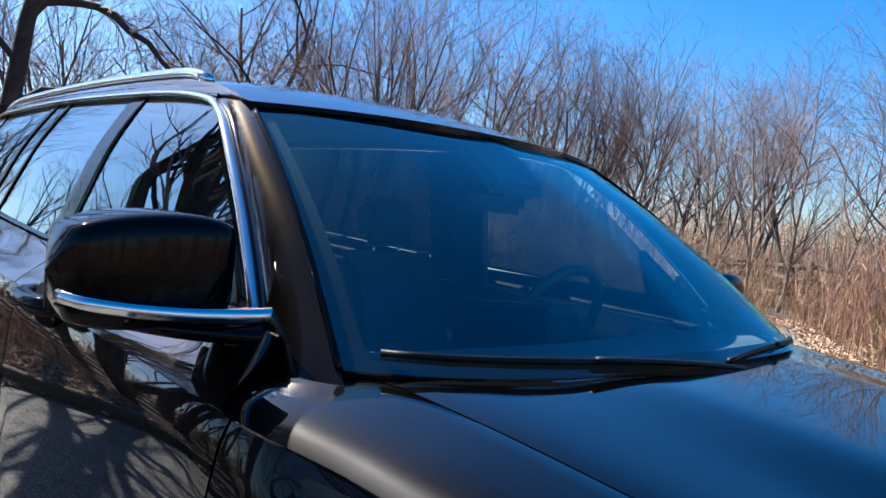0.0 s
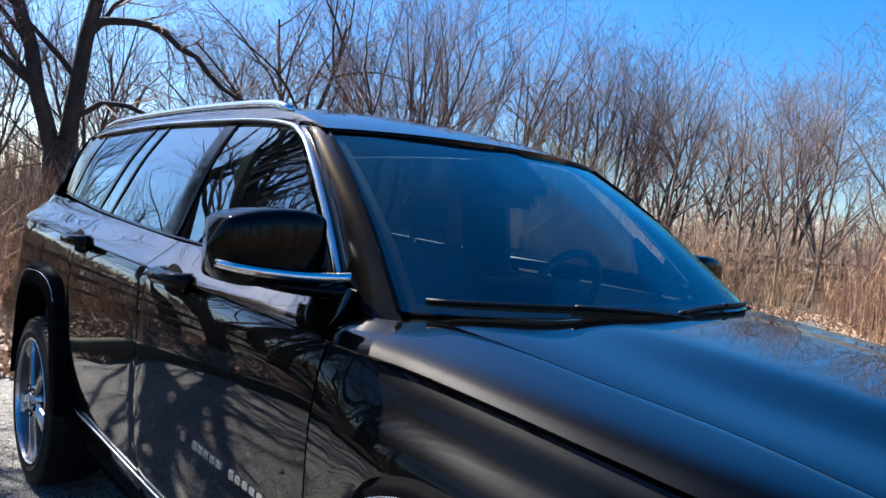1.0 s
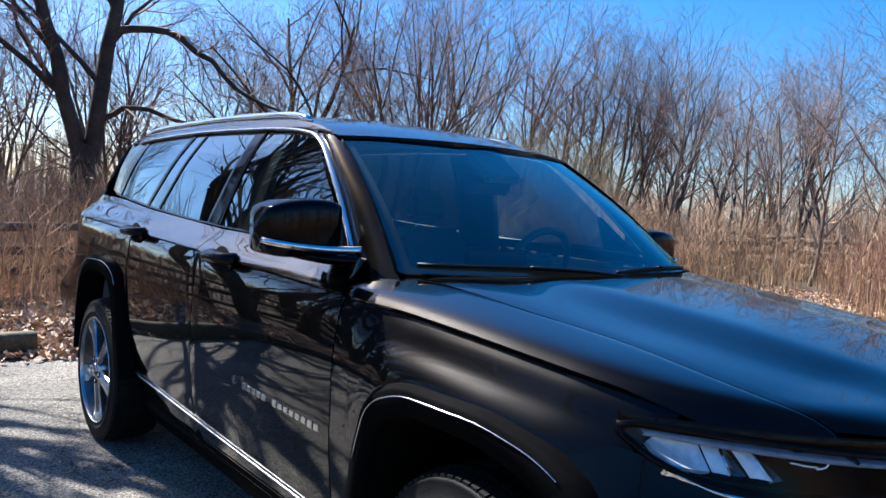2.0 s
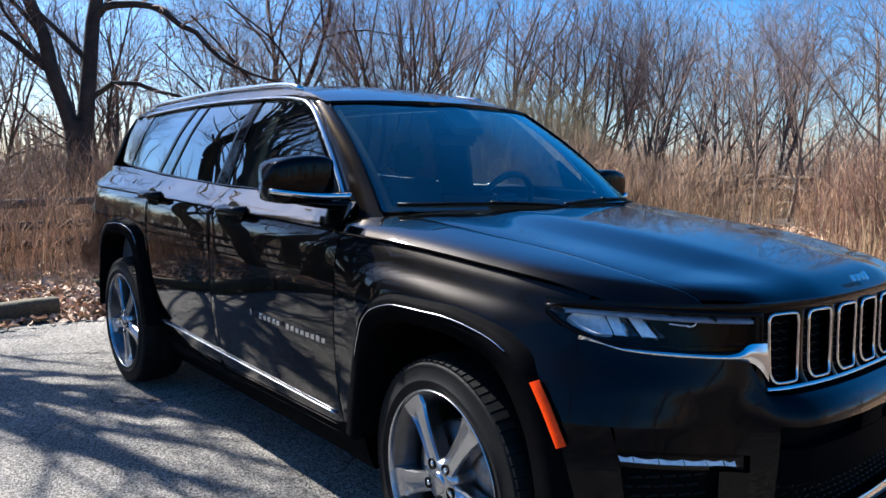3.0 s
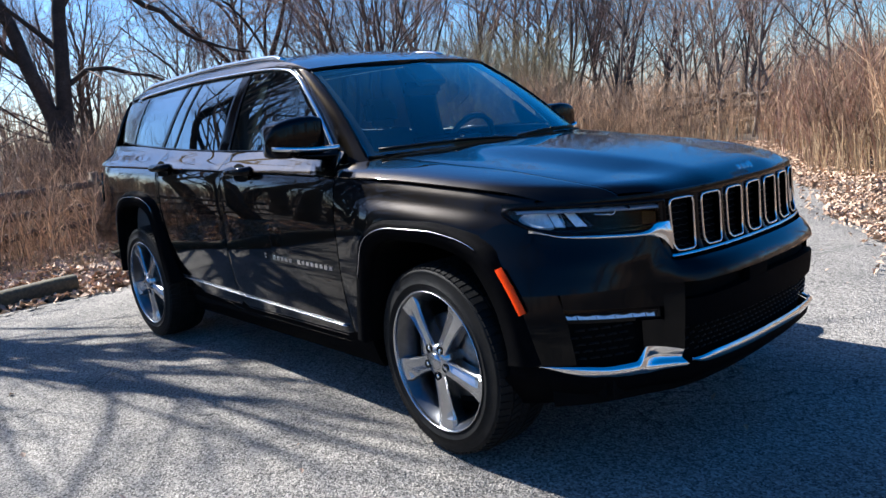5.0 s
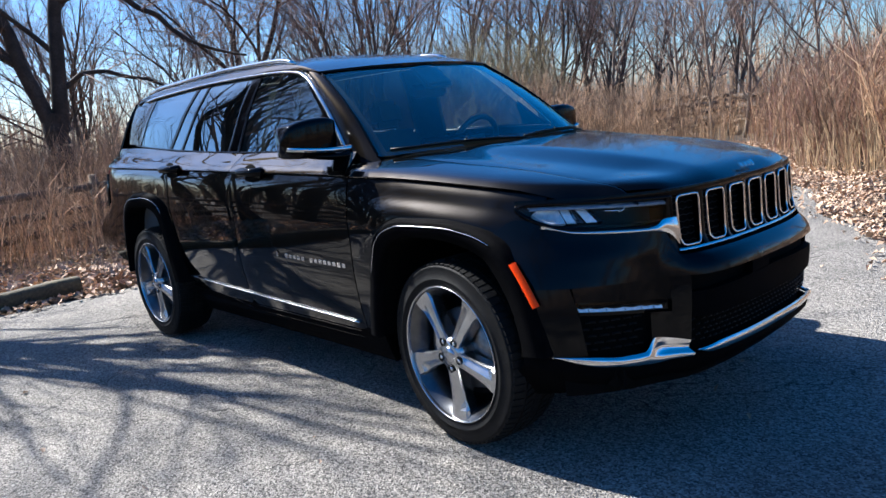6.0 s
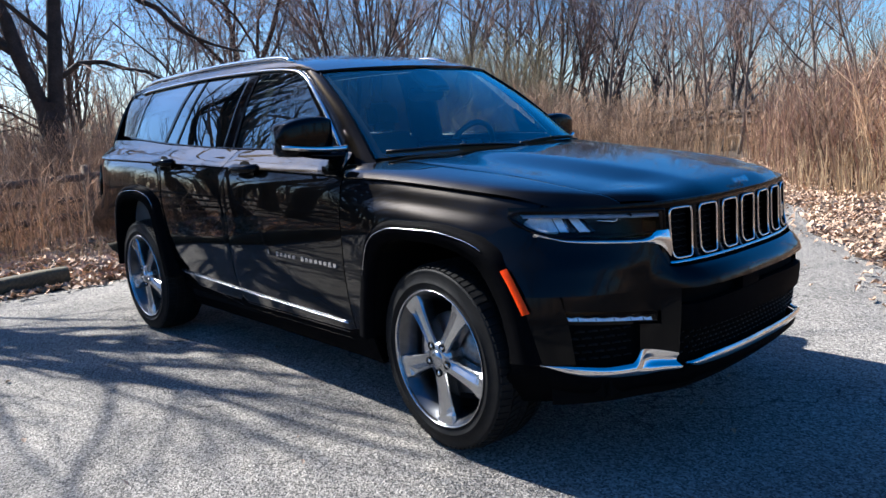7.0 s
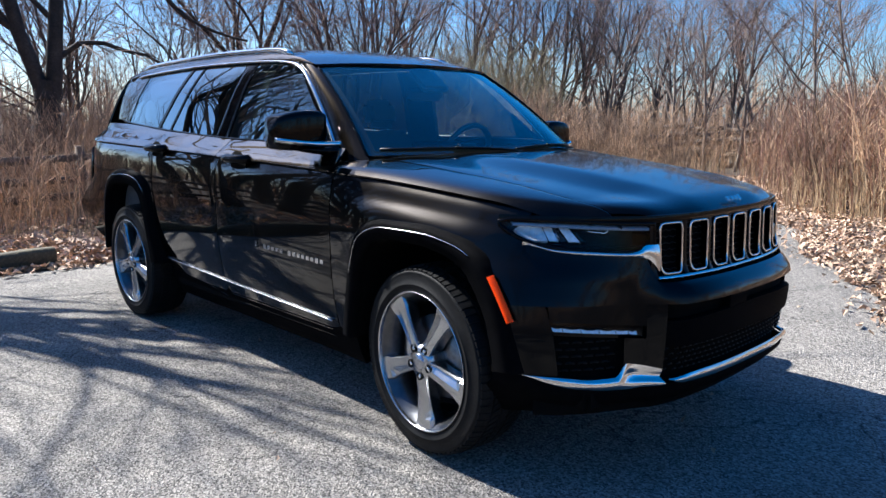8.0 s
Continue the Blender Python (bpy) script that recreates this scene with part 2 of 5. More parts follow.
class Build:
    """Collects points and faces of one mesh."""

    def __init__(self):
        self.v, self.f, self.s = [], [], []

    def add(self, verts, faces, smooth=True):
        o = len(self.v)
        self.v += [tuple(float(c) for c in v) for v in verts]
        self.f += [tuple(int(i) + o for i in f) for f in faces]
        self.s += [smooth] * len(faces)
        return self

    def grid(self, P, depth=0.0, flip=False, closed=False, roll=0.0015):
        """A sheet of points P[i][j]; depth: an edge turned inwards all round."""
        P = np.array(P, float)
        a, b = P.shape[:2]
        du, dv = np.gradient(P, axis=0), np.gradient(P, axis=1)
        N = np.cross(du, dv)
        N /= np.linalg.norm(N, axis=2, keepdims=True) + 1e-9
        if flip:
            N = -N
        Q = P.copy()
        if depth:
            for sl in ((0, slice(None)), (-1, slice(None)), (slice(None), 0), (slice(None), -1)):
                Q[sl] = P[sl] - N[sl] * roll
        idx = np.arange(a * b).reshape(a, b)
        fs = []
        for i in range(a - 1):
            for j in range(b - 1):
                q = (idx[i, j], idx[i + 1, j], idx[i + 1, j + 1], idx[i, j + 1])
                fs.append(q[::-1] if flip else q)
        self.add(Q.reshape(-1, 3), fs)
        if depth:
            loop = [(i, 0) for i in range(a)] + [(a - 1, j) for j in range(1, b)] + [(i, b - 1) for i in range(a - 2, -1, -1)] + [(0, j) for j in range(b - 2, 0, -1)]
            top = [Q[c] for c in loop]
            low = [Q[c] - N[c] * depth for c in loop]
            n = len(loop)
            ff = [(k, k + n, (k + 1) % n + n, (k + 1) % n) for k in range(n)]
            self.add(top + low, [f[::-1] for f in ff] if flip else ff, True)
        return self

    def tube(self, path, radius, sides=6, cap=True, flat=1.0):
        """A tube along path; radius: one number or one for each point."""
        p = np.array(path, float)
        r = np.broadcast_to(np.array(radius, float), (len(p),))
        d = np.gradient(p, axis=0)
        d /= np.linalg.norm(d, axis=1, keepdims=True) + 1e-9
        up = np.array((0, 0, 1.0)) if abs(d[0][2]) < 0.9 else np.array((1.0, 0, 0))
        V = []
        ang = np.arange(sides) * 2 * math.pi / sides
        for k in range(len(p)):
            e1 = np.cross(d[k], up)
            e1 /= np.linalg.norm(e1) + 1e-9
            e2 = np.cross(e1, d[k])
            up = e2
            V.append(p[k] + r[k] * (np.cos(ang)[:, None] * e1 + flat * np.sin(ang)[:, None] * e2))
        V = np.concatenate(V)
        F = [(k * sides + i, k * sides + (i + 1) % sides, (k + 1) * sides + (i + 1) % sides, (k + 1) * sides + i) for k in range(len(p) - 1) for i in range(sides)]
        if cap:
            F += [tuple(range(sides))[::-1], tuple((len(p) - 1) * sides + i for i in range(sides))]
        return self.add(V, F)

    def box(self, c, s, bevel=0.0, m=None):
        """A box at c of size s with chamfered edges."""
        bm = bmesh.new()
        bmesh.ops.create_cube(bm, size=1, matrix=Matrix.Diagonal((*s, 1)))
        if bevel:
            bmesh.ops.bevel(bm, geom=bm.edges[:], offset=bevel, segments=2, affect="EDGES")
        bm.transform((m or Matrix()) if m is not None and c is None else Matrix.Translation(c) @ (m or Matrix()))
        bm.verts.index_update()
        self.add([v.co for v in bm.verts], [[v.index for v in f.verts] for f in bm.faces], False)
        bm.free()
        return self

    def lathe(self, prof, n=48, axis="y", centre=(0, 0, 0), start=0.0, end=2 * math.pi):
        """Turns a profile of (radius, along) round the y axis."""
        full = abs(end - start - 2 * math.pi) < 1e-6
        k = n if full else n + 1
        a = start + np.arange(k) * (end - start) / n
        V = [(centre[0] + r * math.cos(t), centre[1] + y, centre[2] + r * math.sin(t)) for t in a for r, y in prof]
        q = len(prof)
        F = [(i * q + j, i * q + j + 1, (i + 1) % k * q + j + 1, (i + 1) % k * q + j) for i in range(n) for j in range(q - 1)]
        return self.add(V, F)

    def data(self, name, material):
        me = mesh(name, self.v, self.f, material)
        me.polygons.foreach_set("use_smooth", self.s[:len(me.polygons)] if len(self.s) == len(me.polygons) else [True] * len(me.polygons))
        return me


def part(name, build, material, parent, label=""):
    """One mesh object under a thing or a part."""
    ob = new(name, build.data(name, material))
    ob.parent = parent
    return tagged(ob, label)


def thing(name, build, material, label, category, group="", kind="", at=None):
    ob = new(name, build.data(name, material))
    if at is not None:
        ob.matrix_world = at
    return tagged(ob, label, category, group, kind)


def holder(name, place, label, category, group=""):
    ob = new(name)
    ob.empty_display_size = 0.2
    ob.location = place
    return tagged(ob, label, category, group)


# ---- the car: x ahead, y to its left, origin on the ground under the front axle ----
WB = -3.091
car = holder("car", (0, 0, 0), "black large sport utility vehicle with chrome trim, parked on asphalt", "car")
RIGHT, LEFT = -1, 1

crease = curve([(-4.3, 1.228), (-3.4, 1.215), (-1.6, 1.168), (-0.53, 1.136), (0.2, 1.086), (0.55, 1.045)])
side_profile = curve([(0.2, 0.80), (0.28, 0.842), (0.42, 0.884), (0.55, 0.908), (0.72, 0.921), (0.9, 0.922), (1.02, 0.914),
                      (1.10, 0.902), (1.131, 0.888), (1.142, 0.906), (1.165, 0.884), (1.20, 0.838), (1.24, 0.792), (1.28, 0.772)])
taper_share = curve([(0.2, 0.15), (0.7, 0.15), (0.85, 0.5), (1.0, 1.0), (1.2, 1.0)])
side_taper = curve([(-4.35, 0.30), (-4.2, 0.17), (-4.0, 0.075), (-3.7, 0.02), (-3.0, 0.0), (-0.5, 0.0), (0.0, 0.006), (0.2, 0.02), (0.35, 0.055), (0.45, 0.10), (0.6, 0.20)])
glass_profile = curve([(1.18, 0.80), (1.27, 0.772), (1.4, 0.735), (1.55, 0.69), (1.66, 0.640), (1.72, 0.606), (1.76, 0.57), (1.79, 0.52)])
glass_taper = curve([(-4.25, 0.17), (-3.9, 0.085), (-3.3, 0.025), (-2.4, 0.0), (-0.5, 0.0)])
belt = curve([(-4.2, 1.40), (-3.6, 1.358), (-2.76, 1.307), (-1.9, 1.268), (-0.8, 1.250), (-0.6, 1.235)])
roof_edge = curve([(-4.1, 1.70), (-3.8, 1.735), (-3.4, 1.762), (-2.5, 1.775), (-1.75, 1.757), (-1.4, 1.722), (-1.15, 1.662)])


fender_tuck = curve([(-0.75, 0.0), (-0.6, 0.006), (-0.35, 0.036), (0.1, 0.045), (0.35, 0.032), (0.5, 0.012)])


arch_bulge = curve([(-0.70, 0.0), (-0.5, 0.35), (-0.3, 0.9), (-0.05, 1.0), (0.15, 0.85), (0.35, 0.30), (0.45, 0.0)])
bulge_rise = curve([(0.80, 0.6), (0.90, 1.0), (0.985, 1.0), (1.01, 0.88), (1.03, 0.62), (1.045, 0.32), (1.06, 0.08), (1.09, 0.0), (1.2, 0.0)])


def flank(s):
    """Side of the body below the windows: (x, z) to a point."""
    def f(x, z):
        h = z - crease(x) + 1.14
        w = side_profile(h) - side_taper(x) * taper_share(z) - fender_tuck(x) * np.clip((h - 0.92) / 0.22, 0, 1) ** 1.7
        w = w + 0.034 * arch_bulge(x) * bulge_rise(h)
        return np.stack([x, s * w, z], -1)
    return f


def cabin(s, out=0.0):
    """Side of the cabin, windows and pillars: (x, z) to a point."""
    def f(x, z):
        w = glass_profile(z) - glass_taper(x) + out
        return np.stack([x, s * w, z], -1)
    return f


nose_wide = curve([(0.2, 0.965), (0.6, 0.972), (0.7, 0.958), (0.8, 0.94), (0.9, 0.918), (1.02, 0.90), (1.1, 0.89)])
nose_sweep = curve([(0.2, 0.0), (0.7, 0.0), (0.8, 0.03), (0.9, 0.085), (1.02, 0.12), (1.1, 0.12)])


def nose_x(w, z=0.5):
    """Plan of the front end: how far ahead it reaches at half width w and height z."""
    w = np.abs(w)
    back = nose_sweep(z) * np.clip((w - 0.48) / 0.35, 0, 1.3) ** 1.3
    return 0.35 + 0.515 * np.clip(1 - (w / nose_wide(z)) ** 2.6, 0, 1) ** 0.6 - back


nose_lean = curve([(0.2, -0.08), (0.26, -0.02), (0.33, 0.045), (0.40, 0.062), (0.5, 0.07), (0.62, 0.082), (0.70, 0.088), (0.735, 0.082), (0.775, 0.055), (0.81, 0.012), (0.85, 0.0), (1.02, -0.004)])


def nose(s, out=0.0):
    """Front end: (half width, height) to a point."""
    def f(w, z):
        u = np.clip((np.abs(w) - 0.43) / 0.17, 0, 1)
        k = 1 - 1.1 * u * u * (3 - 2 * u)
        return np.stack([nose_x(w, z) + nose_lean(z) * k + out, s * w, z], -1)
    return f


hood_mid = curve([(-0.75, 1.246), (-0.5, 1.230), (-0.25, 1.213), (0.0, 1.191), (0.3, 1.158), (0.6, 1.110), (0.9, 1.055)])
hood_fall = curve([(0, 0), (0.28, 0.02), (0.34, 0.06), (0.40, 0.17), (0.48, 0.33), (0.54, 0.41), (0.60, 0.44), (0.70, 0.465), (0.80, 0.51), (0.88, 0.575), (0.93, 0.655), (0.97, 0.79), (1.0, 1.0)])


smooth_fall = curve([(0, 0), (0.3, 0.02), (0.5, 0.07), (0.68, 0.16), (0.80, 0.33), (0.88, 0.50), (0.93, 0.63), (0.97, 0.78), (1.0, 1.0)])


def bonnet(s, lift=0.0):
    """Top of hood and fenders: (x, half width) to a point."""
    def f(x, w):
        wc = side_profile(1.147) - side_taper(x) - fender_tuck(x)
        k = np.clip((x + 0.55) / 0.80, 0, 1)
        k = k * k * (3 - 2 * k)
        z = hood_mid(x) - (hood_mid(x) - crease(x)) * (hood_fall(np.abs(w) / wc) * k + smooth_fall(np.abs(w) / wc) * (1 - k)) + lift
        u = np.clip((x - nose_x(w, 1.02) + 0.15) / 0.15, 0, 1.1)
        return np.stack([x, s * w, z - 0.055 * u ** 3], -1)
    return f


def sheet(b, fn, bottom, top, nu, nv, depth=0.012, flip=False, smooth=True):
    """A panel on a surface between two lines of its parameters."""
    A, B = spline(bottom, nu, smooth), spline(top, nu, smooth)
    v = np.linspace(0, 1, nv + 1)[None, :, None]
    Q = A[:, None] * (1 - v) + B[:, None] * v
    return b.grid(fn(Q[..., 0], Q[..., 1]), depth, flip)


def line_on(fn, pts, n, smooth=True):
    q = spline(pts, n, smooth)
    return fn(q[:, 0], q[:, 1])


ARCH_F = [(-0.545, 0.40), (-0.515, 0.60), (-0.44, 0.845), (-0.35, 0.922), (-0.21, 0.956), (0.0, 0.957), (0.2, 0.930), (0.325, 0.882), (0.395, 0.805), (0.475, 0.665), (0.525, 0.47)]
ARCH_R = [(-3.60, 0.44), (-3.585, 0.60), (-3.53, 0.84), (-3.44, 0.97), (-3.30, 1.02), (-3.07, 1.032), (-2.92, 1.015), (-2.80, 0.96), (-2.72, 0.80), (-2.665, 0.60), (-2.615, 0.44)]
GAP = 0.0035
DOOR_1, DOOR_2, DOOR_3 = -0.655, -1.80, -2.70


def body_side(s):
    f, flip = flank(s), s > 0
    c = lambda x, d: (x, float(crease(x)) + d)
    up = lambda x: (x, float(belt(x)))
    # fender with its arch
    b = Build()
    arch = [tuple(p) for p in spline(ARCH_F, 60)]
    low = [(DOOR_1 + GAP, 0.40)] + [p for p in arch if p[0] < 0.345]
    n = len(low) - 1
    share = np.clip((np.array([p[0] for p in low]) - low[0][0]) / (low[-1][0] - low[0][0]), 0, 1)
    order = 0.35 * np.linspace(0, 1, n + 1) + 0.65 * share
    topx = low[0][0] + (0.455 - low[0][0]) * order
    A = np.array(low)
    B = np.stack([topx, crease(topx) - 0.009], 1)
    v = np.linspace(0, 1, 15)[None, :, None]
    Q = A[:, None] * (1 - v) + B[:, None] * v
    b.grid(f(Q[..., 0], Q[..., 1]), 0.012, flip)
    # fender top between crease and hood
    t = bonnet(s)
    P = []
    for x in np.linspace(DOOR_1 + GAP, 0.725, 48):
        wc = float(side_profile(1.147) - side_taper(x) - fender_tuck(x))
        wh = float(hood_line(x)) + GAP
        reach = np.linspace(0.5, 0.95, 91)
        wl = min(wc, float(reach[nose_x(reach, 1.03) > x - 0.004][-1]))
        wl = max(wl, wh + 0.002)
        P.append([t(np.array(x), np.array(w)) for w in np.linspace(wl, wh, 14)])
    b.grid(np.array(P), 0.010, flip)
    part("fender", b, PAINT, car)
    # doors
    b = Build()
    sheet(b, f, [(DOOR_2 + GAP, 0.30), (DOOR_1 - GAP, 0.30)], [c(DOOR_2 + GAP, -0.009), c(DOOR_1 - GAP, -0.009)], 30, 24, 0.012, flip)
    sheet(b, f, [c(DOOR_2 + GAP, 0.004), c(-1.3, 0.004), c(DOOR_1 - GAP, 0.004)], [up(DOOR_2 + GAP), up(-1.3), up(-0.70)], 30, 8, 0.012, flip)
    door_f = part("front_door", b, PAINT, car)
    b = Build()
    arch = [tuple(p) for p in spline(ARCH_R, 60)]
    back = [p for p in arch if p[0] > DOOR_3 - 0.005][::-1]
    A = spline([(p[1], p[0]) for p in back], 14, False)[:, ::-1]
    rear = np.concatenate([A + np.array((0.012, 0)), spline([back[-1], (DOOR_3, float(crease(DOOR_3)) - 0.009)], 10, False)[1:] + np.array((0.008, 0))])
    zz = rear[:, 1]
    v = np.linspace(0, 1, 25)[:, None, None]
    lead = np.stack([np.full_like(zz, DOOR_2 - GAP), np.interp(np.linspace(0, 1, len(zz)), [0, 1], [0.30, float(crease(DOOR_2)) - 0.009])], 1)
    low_rear = rear.copy()
    low_rear[0, 1] = 0.36
    Q = low_rear[None] * (1 - v) + lead[None] * v
    b.grid(f(Q[..., 0], Q[..., 1]), 0.012, flip)
    sheet(b, f, [c(DOOR_3 - 0.02, 0.004), c(DOOR_2 - GAP, 0.004)], [up(DOOR_3 - 0.02), up(DOOR_2 - GAP)], 24, 8, 0.012, flip)
    door_r = part("rear_door", b, PAINT, car)
    # quarter panel behind the rear door
    b = Build()
    over = [p for p in arch if p[0] < DOOR_3 + 0.003]
    A = np.array([(-4.28, 0.62), (-3.9, 0.50)] + over)
    n = len(A) - 1
    topx = -4.22 + (DOOR_3 - GAP + 4.22) * np.linspace(0, 1, n + 1)
    B = np.stack([topx, crease(topx) - 0.009], 1)
    v = np.linspace(0, 1, 15)[None, :, None]
    Q = A[:, None] * (1 - v) + B[:, None] * v
    b.grid(f(Q[..., 0], Q[..., 1]), 0.012, flip)
    sheet(b, f, [c(-4.22, 0.004), c(-3.5, 0.004), c(DOOR_3 - 0.025, 0.004)], [(-4.20, 1.36), up(-3.5), up(DOOR_3 - 0.025)], 40, 8, 0.012, flip)
    part("quarter_panel", b, PAINT, car)
    # near-black tube in the shoulder groove, its shade put in as colour
    b = Build()
    P = np.array([f(np.array(x), np.array(float(crease(x)) - 0.003)) * np.array((1, 0, 1)) + np.array((0, s * (float(side_profile(1.131) - side_taper(x) - fender_tuck(x)) - 0.012), 0)) for x in np.linspace(-4.15, 0.42, 60)])
    b.tube(P, 0.0125, 6, True)
    part("body_groove", b, DARK, car, "near-black filler for the shade in the shoulder groove")
    # sill and its bright strip
    b = Build()
    sheet(b, f, [(-2.62, 0.235), (-0.52, 0.235)], [(-2.62, 0.40), (-0.52, 0.40)], 40, 8, 0.03, flip, False)
    P = line_on(f, [(-2.62, 0.235), (-0.52, 0.235)], 20)
    b.grid(np.stack([P, P + np.array((0, -s * 0.22, 0.02))], 1)[:, ::-1], 0, flip)
    part("sill", b, PLASTIC, car, "textured black plastic sill")
    b = Build()
    P = line_on(flank(s), [(-2.60, 0.482), (-1.8, 0.452), (-0.70, 0.422)], 40) + np.array((0, s * 0.006, 0))
    b.tube(P, 0.0075, 8, True, 0.7)
    part("side_trim", b, SATIN, car, "thin satin chrome strip along the doors")
    # wheel arch liners and flares
    for arch_pts, cx in ((ARCH_F, 0.0), (ARCH_R, WB)):
        a = spline(arch_pts, 56)
        mid = np.array((a[:, 0].mean(), 0.52))
        inner = mid + (a - mid) * np.array((0.83, 0.84)) + np.array((0, 0.0))
        inner[:, 1] = np.minimum(inner[:, 1], a[:, 1])
        outer = mid + (a - mid) * 1.03
        base = f(a[:, 0], a[:, 1])
        out_p = base + np.array((0, s * 0.012, 0))
        rim_p = f(outer[:, 0], outer[:, 1]) + np.array((0, s * -0.004, 0))
        k1 = mid + (a - mid) * 0.985
        p1 = f(k1[:, 0], k1[:, 1])
        p1[:, 1] = s * np.maximum(np.abs(p1[:, 1]), 0.925) + s * 0.022
        p2 = np.stack([inner[:, 0], np.full(len(a), s * 0.962), inner[:, 1]], 1)
        p3 = np.stack([inner[:, 0], np.full(len(a), s * 0.915), inner[:, 1] - 0.0], 1)
        p0 = rim_p
        p0[:, 1] = np.where(np.abs(p0[:, 1]) < 0.86, s * 0.88, p0[:, 1])
        b = Build()
        b.grid(np.stack([p0, out_p, p1, p2, p3], 1), 0, not flip)
        part("wheel_arch", b, PLASTIC, car, "black plastic wheel arch flare")
        b = Build()
        bead = p1 * 0.78 + p2 * 0.22 + np.array((0, s * 0.002, 0))
        b.tube(bead[10:-16], 0.0022, 6)
        part("arch_bead", b, SATIN, car, "thin bright bead on the arch")
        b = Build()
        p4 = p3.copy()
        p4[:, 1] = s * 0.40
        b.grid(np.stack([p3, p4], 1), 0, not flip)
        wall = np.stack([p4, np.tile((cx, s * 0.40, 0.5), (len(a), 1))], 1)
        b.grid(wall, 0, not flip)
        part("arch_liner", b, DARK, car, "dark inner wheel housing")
    # handles
    for hx, owner in ((-1.53, door_f), (-2.60, door_r)):
        hz = float(crease(hx)) + 0.004
        w = float(side_profile(1.12) - side_taper(hx))
        b = Build()
        path = [(hx + d, s * (w + o), hz + 0.004 * d) for d, o in ((-0.125, 0.0), (-0.105, 0.034), (-0.05, 0.050), (0.03, 0.050), (0.085, 0.034), (0.10, 0.0))]
        b.tube(spline(path, 14), 0.029, 8, True, 0.85)
        handle = part("door_handle", b, GLOSS_BLACK, owner, "glossy black door handle")
        # shallow near-black disc: colours in the shade of the hollow behind the handle
        b = Build()
        shade_disc = [[(hx + 0.088 * math.cos(t) * r - 0.01, s * (w + 0.016 - 0.004 * r), hz - 0.020 + 0.062 * math.sin(t) * r) for r in (1.0, 0.8, 0.4, 0.02)] for t in np.linspace(0, 2 * math.pi, 25)]
        b.grid(np.array(shade_disc), 0, flip)
        part("handle_shade", b, DARK, owner, "near-black disc for the shade behind the handle")
    # badge of short bright bars on the front door
    for k in range(14):
        x = -1.255 + k * 0.0405
        if k == 5:
            continue
        b = Build()
        z = 0.722 - 0.012 * (x + 1.35) / 0.65
        p = f(np.array(x), np.array(z))
        b.box((p[0], p[1] + s * 0.002, p[2]), (0.029, 0.006, 0.026 if k % 6 == 0 else 0.021), 0.002)
        part("badge_bar", b, CHROME, door_f, "small chrome bar of a badge")
    b = Build()
    p = f(np.array(-1.345), np.array(0.726))
    b.box((p[0], p[1] + s * 0.002, p[2]), (0.026, 0.006, 0.034), 0.003)
    part("badge_bar", b, CHROME, door_f, "small chrome shield of a badge")
    return door_f, door_r


hood_line = curve([(-0.75, 0.76), (-0.60, 0.725), (-0.5, 0.70), (-0.35, 0.685), (-0.1, 0.67), (0.2, 0.64), (0.4, 0.645), (0.75, 0.60)])
door_pairs = [body_side(RIGHT), body_side(LEFT)]

# hood
b = Build()
P = []
for k in np.linspace(-1, 1, 61):
    row = []
    cowl = -0.31 - 0.235 * k * k
    for v in np.linspace(0, 1, 45) ** 0.85:
        tip = float(nose_x(k * 0.64, 1.03)) - 0.004
        x = cowl + (tip - cowl) * v
        w = abs(k) * float(hood_line(x))
        q = bonnet(1 if k >= 0 else -1)(np.array(x), np.array(w))
        row.append(q)
    P.append(row)
b.grid(np.array(P), 0.014, True)
hood = part("hood", b, PAINT, car)
b = Build()
for k in range(4):
    b.box((0.836 - 0.002 * abs(k - 1.5), 0.045 - 0.03 * k, 1.062), (0.008, 0.022, 0.030 if k == 0 else 0.022), 0.003, Matrix.Rotation(radians(-40), 4, "Y"))
part("emblem", b, CHROME, hood, "small chrome emblem of four bars")

# roof
b = Build()
P = []
for x in np.linspace(-4.1, -1.155, 50):
    e = float(roof_edge(x))
    we = float(glass_profile(e) - glass_taper(x))
    crown = 0.042 if x < -1.6 else 0.016 + 0.026 * (-1.155 - x) / 0.445
    P.append([(x + 0.13 * (1 - k * k) * max(0, 1 - (-1.155 - x) / 0.4), k * we, e + crown * (1 - abs(k) ** 2.4)) for k in np.linspace(-1, 1, 33)])
b.grid(np.array(P), 0.02, False)
part("roof", b, PAINT, car)

WS_BASE = curve([(0, -0.34), (0.4, -0.375), (0.6, -0.45), (0.755, -0.578)])
WS_TOP = curve([(0, -1.03), (0.3, -1.065), (0.5, -1.11), (0.625, -1.158)])


def windscreen(k, v, out=0.0):
    wb, wt = 0.755 * k, 0.625 * k
    lo = np.array((float(WS_BASE(abs(wb))), wb, 1.21 + 0.012 * (1 - k * k)))
    e = 1.652 + 0.016 * (1 - abs(k) ** 2.2)
    hi = np.array((float(WS_TOP(abs(wt))), wt, e))
    p = lo * (1 - v) + hi * v
    bulge = 0.024 * math.sin(math.pi * v)
    return p + np.array((bulge * 0.68 + out * 0.68, 0, bulge * 0.73 + out * 0.73))


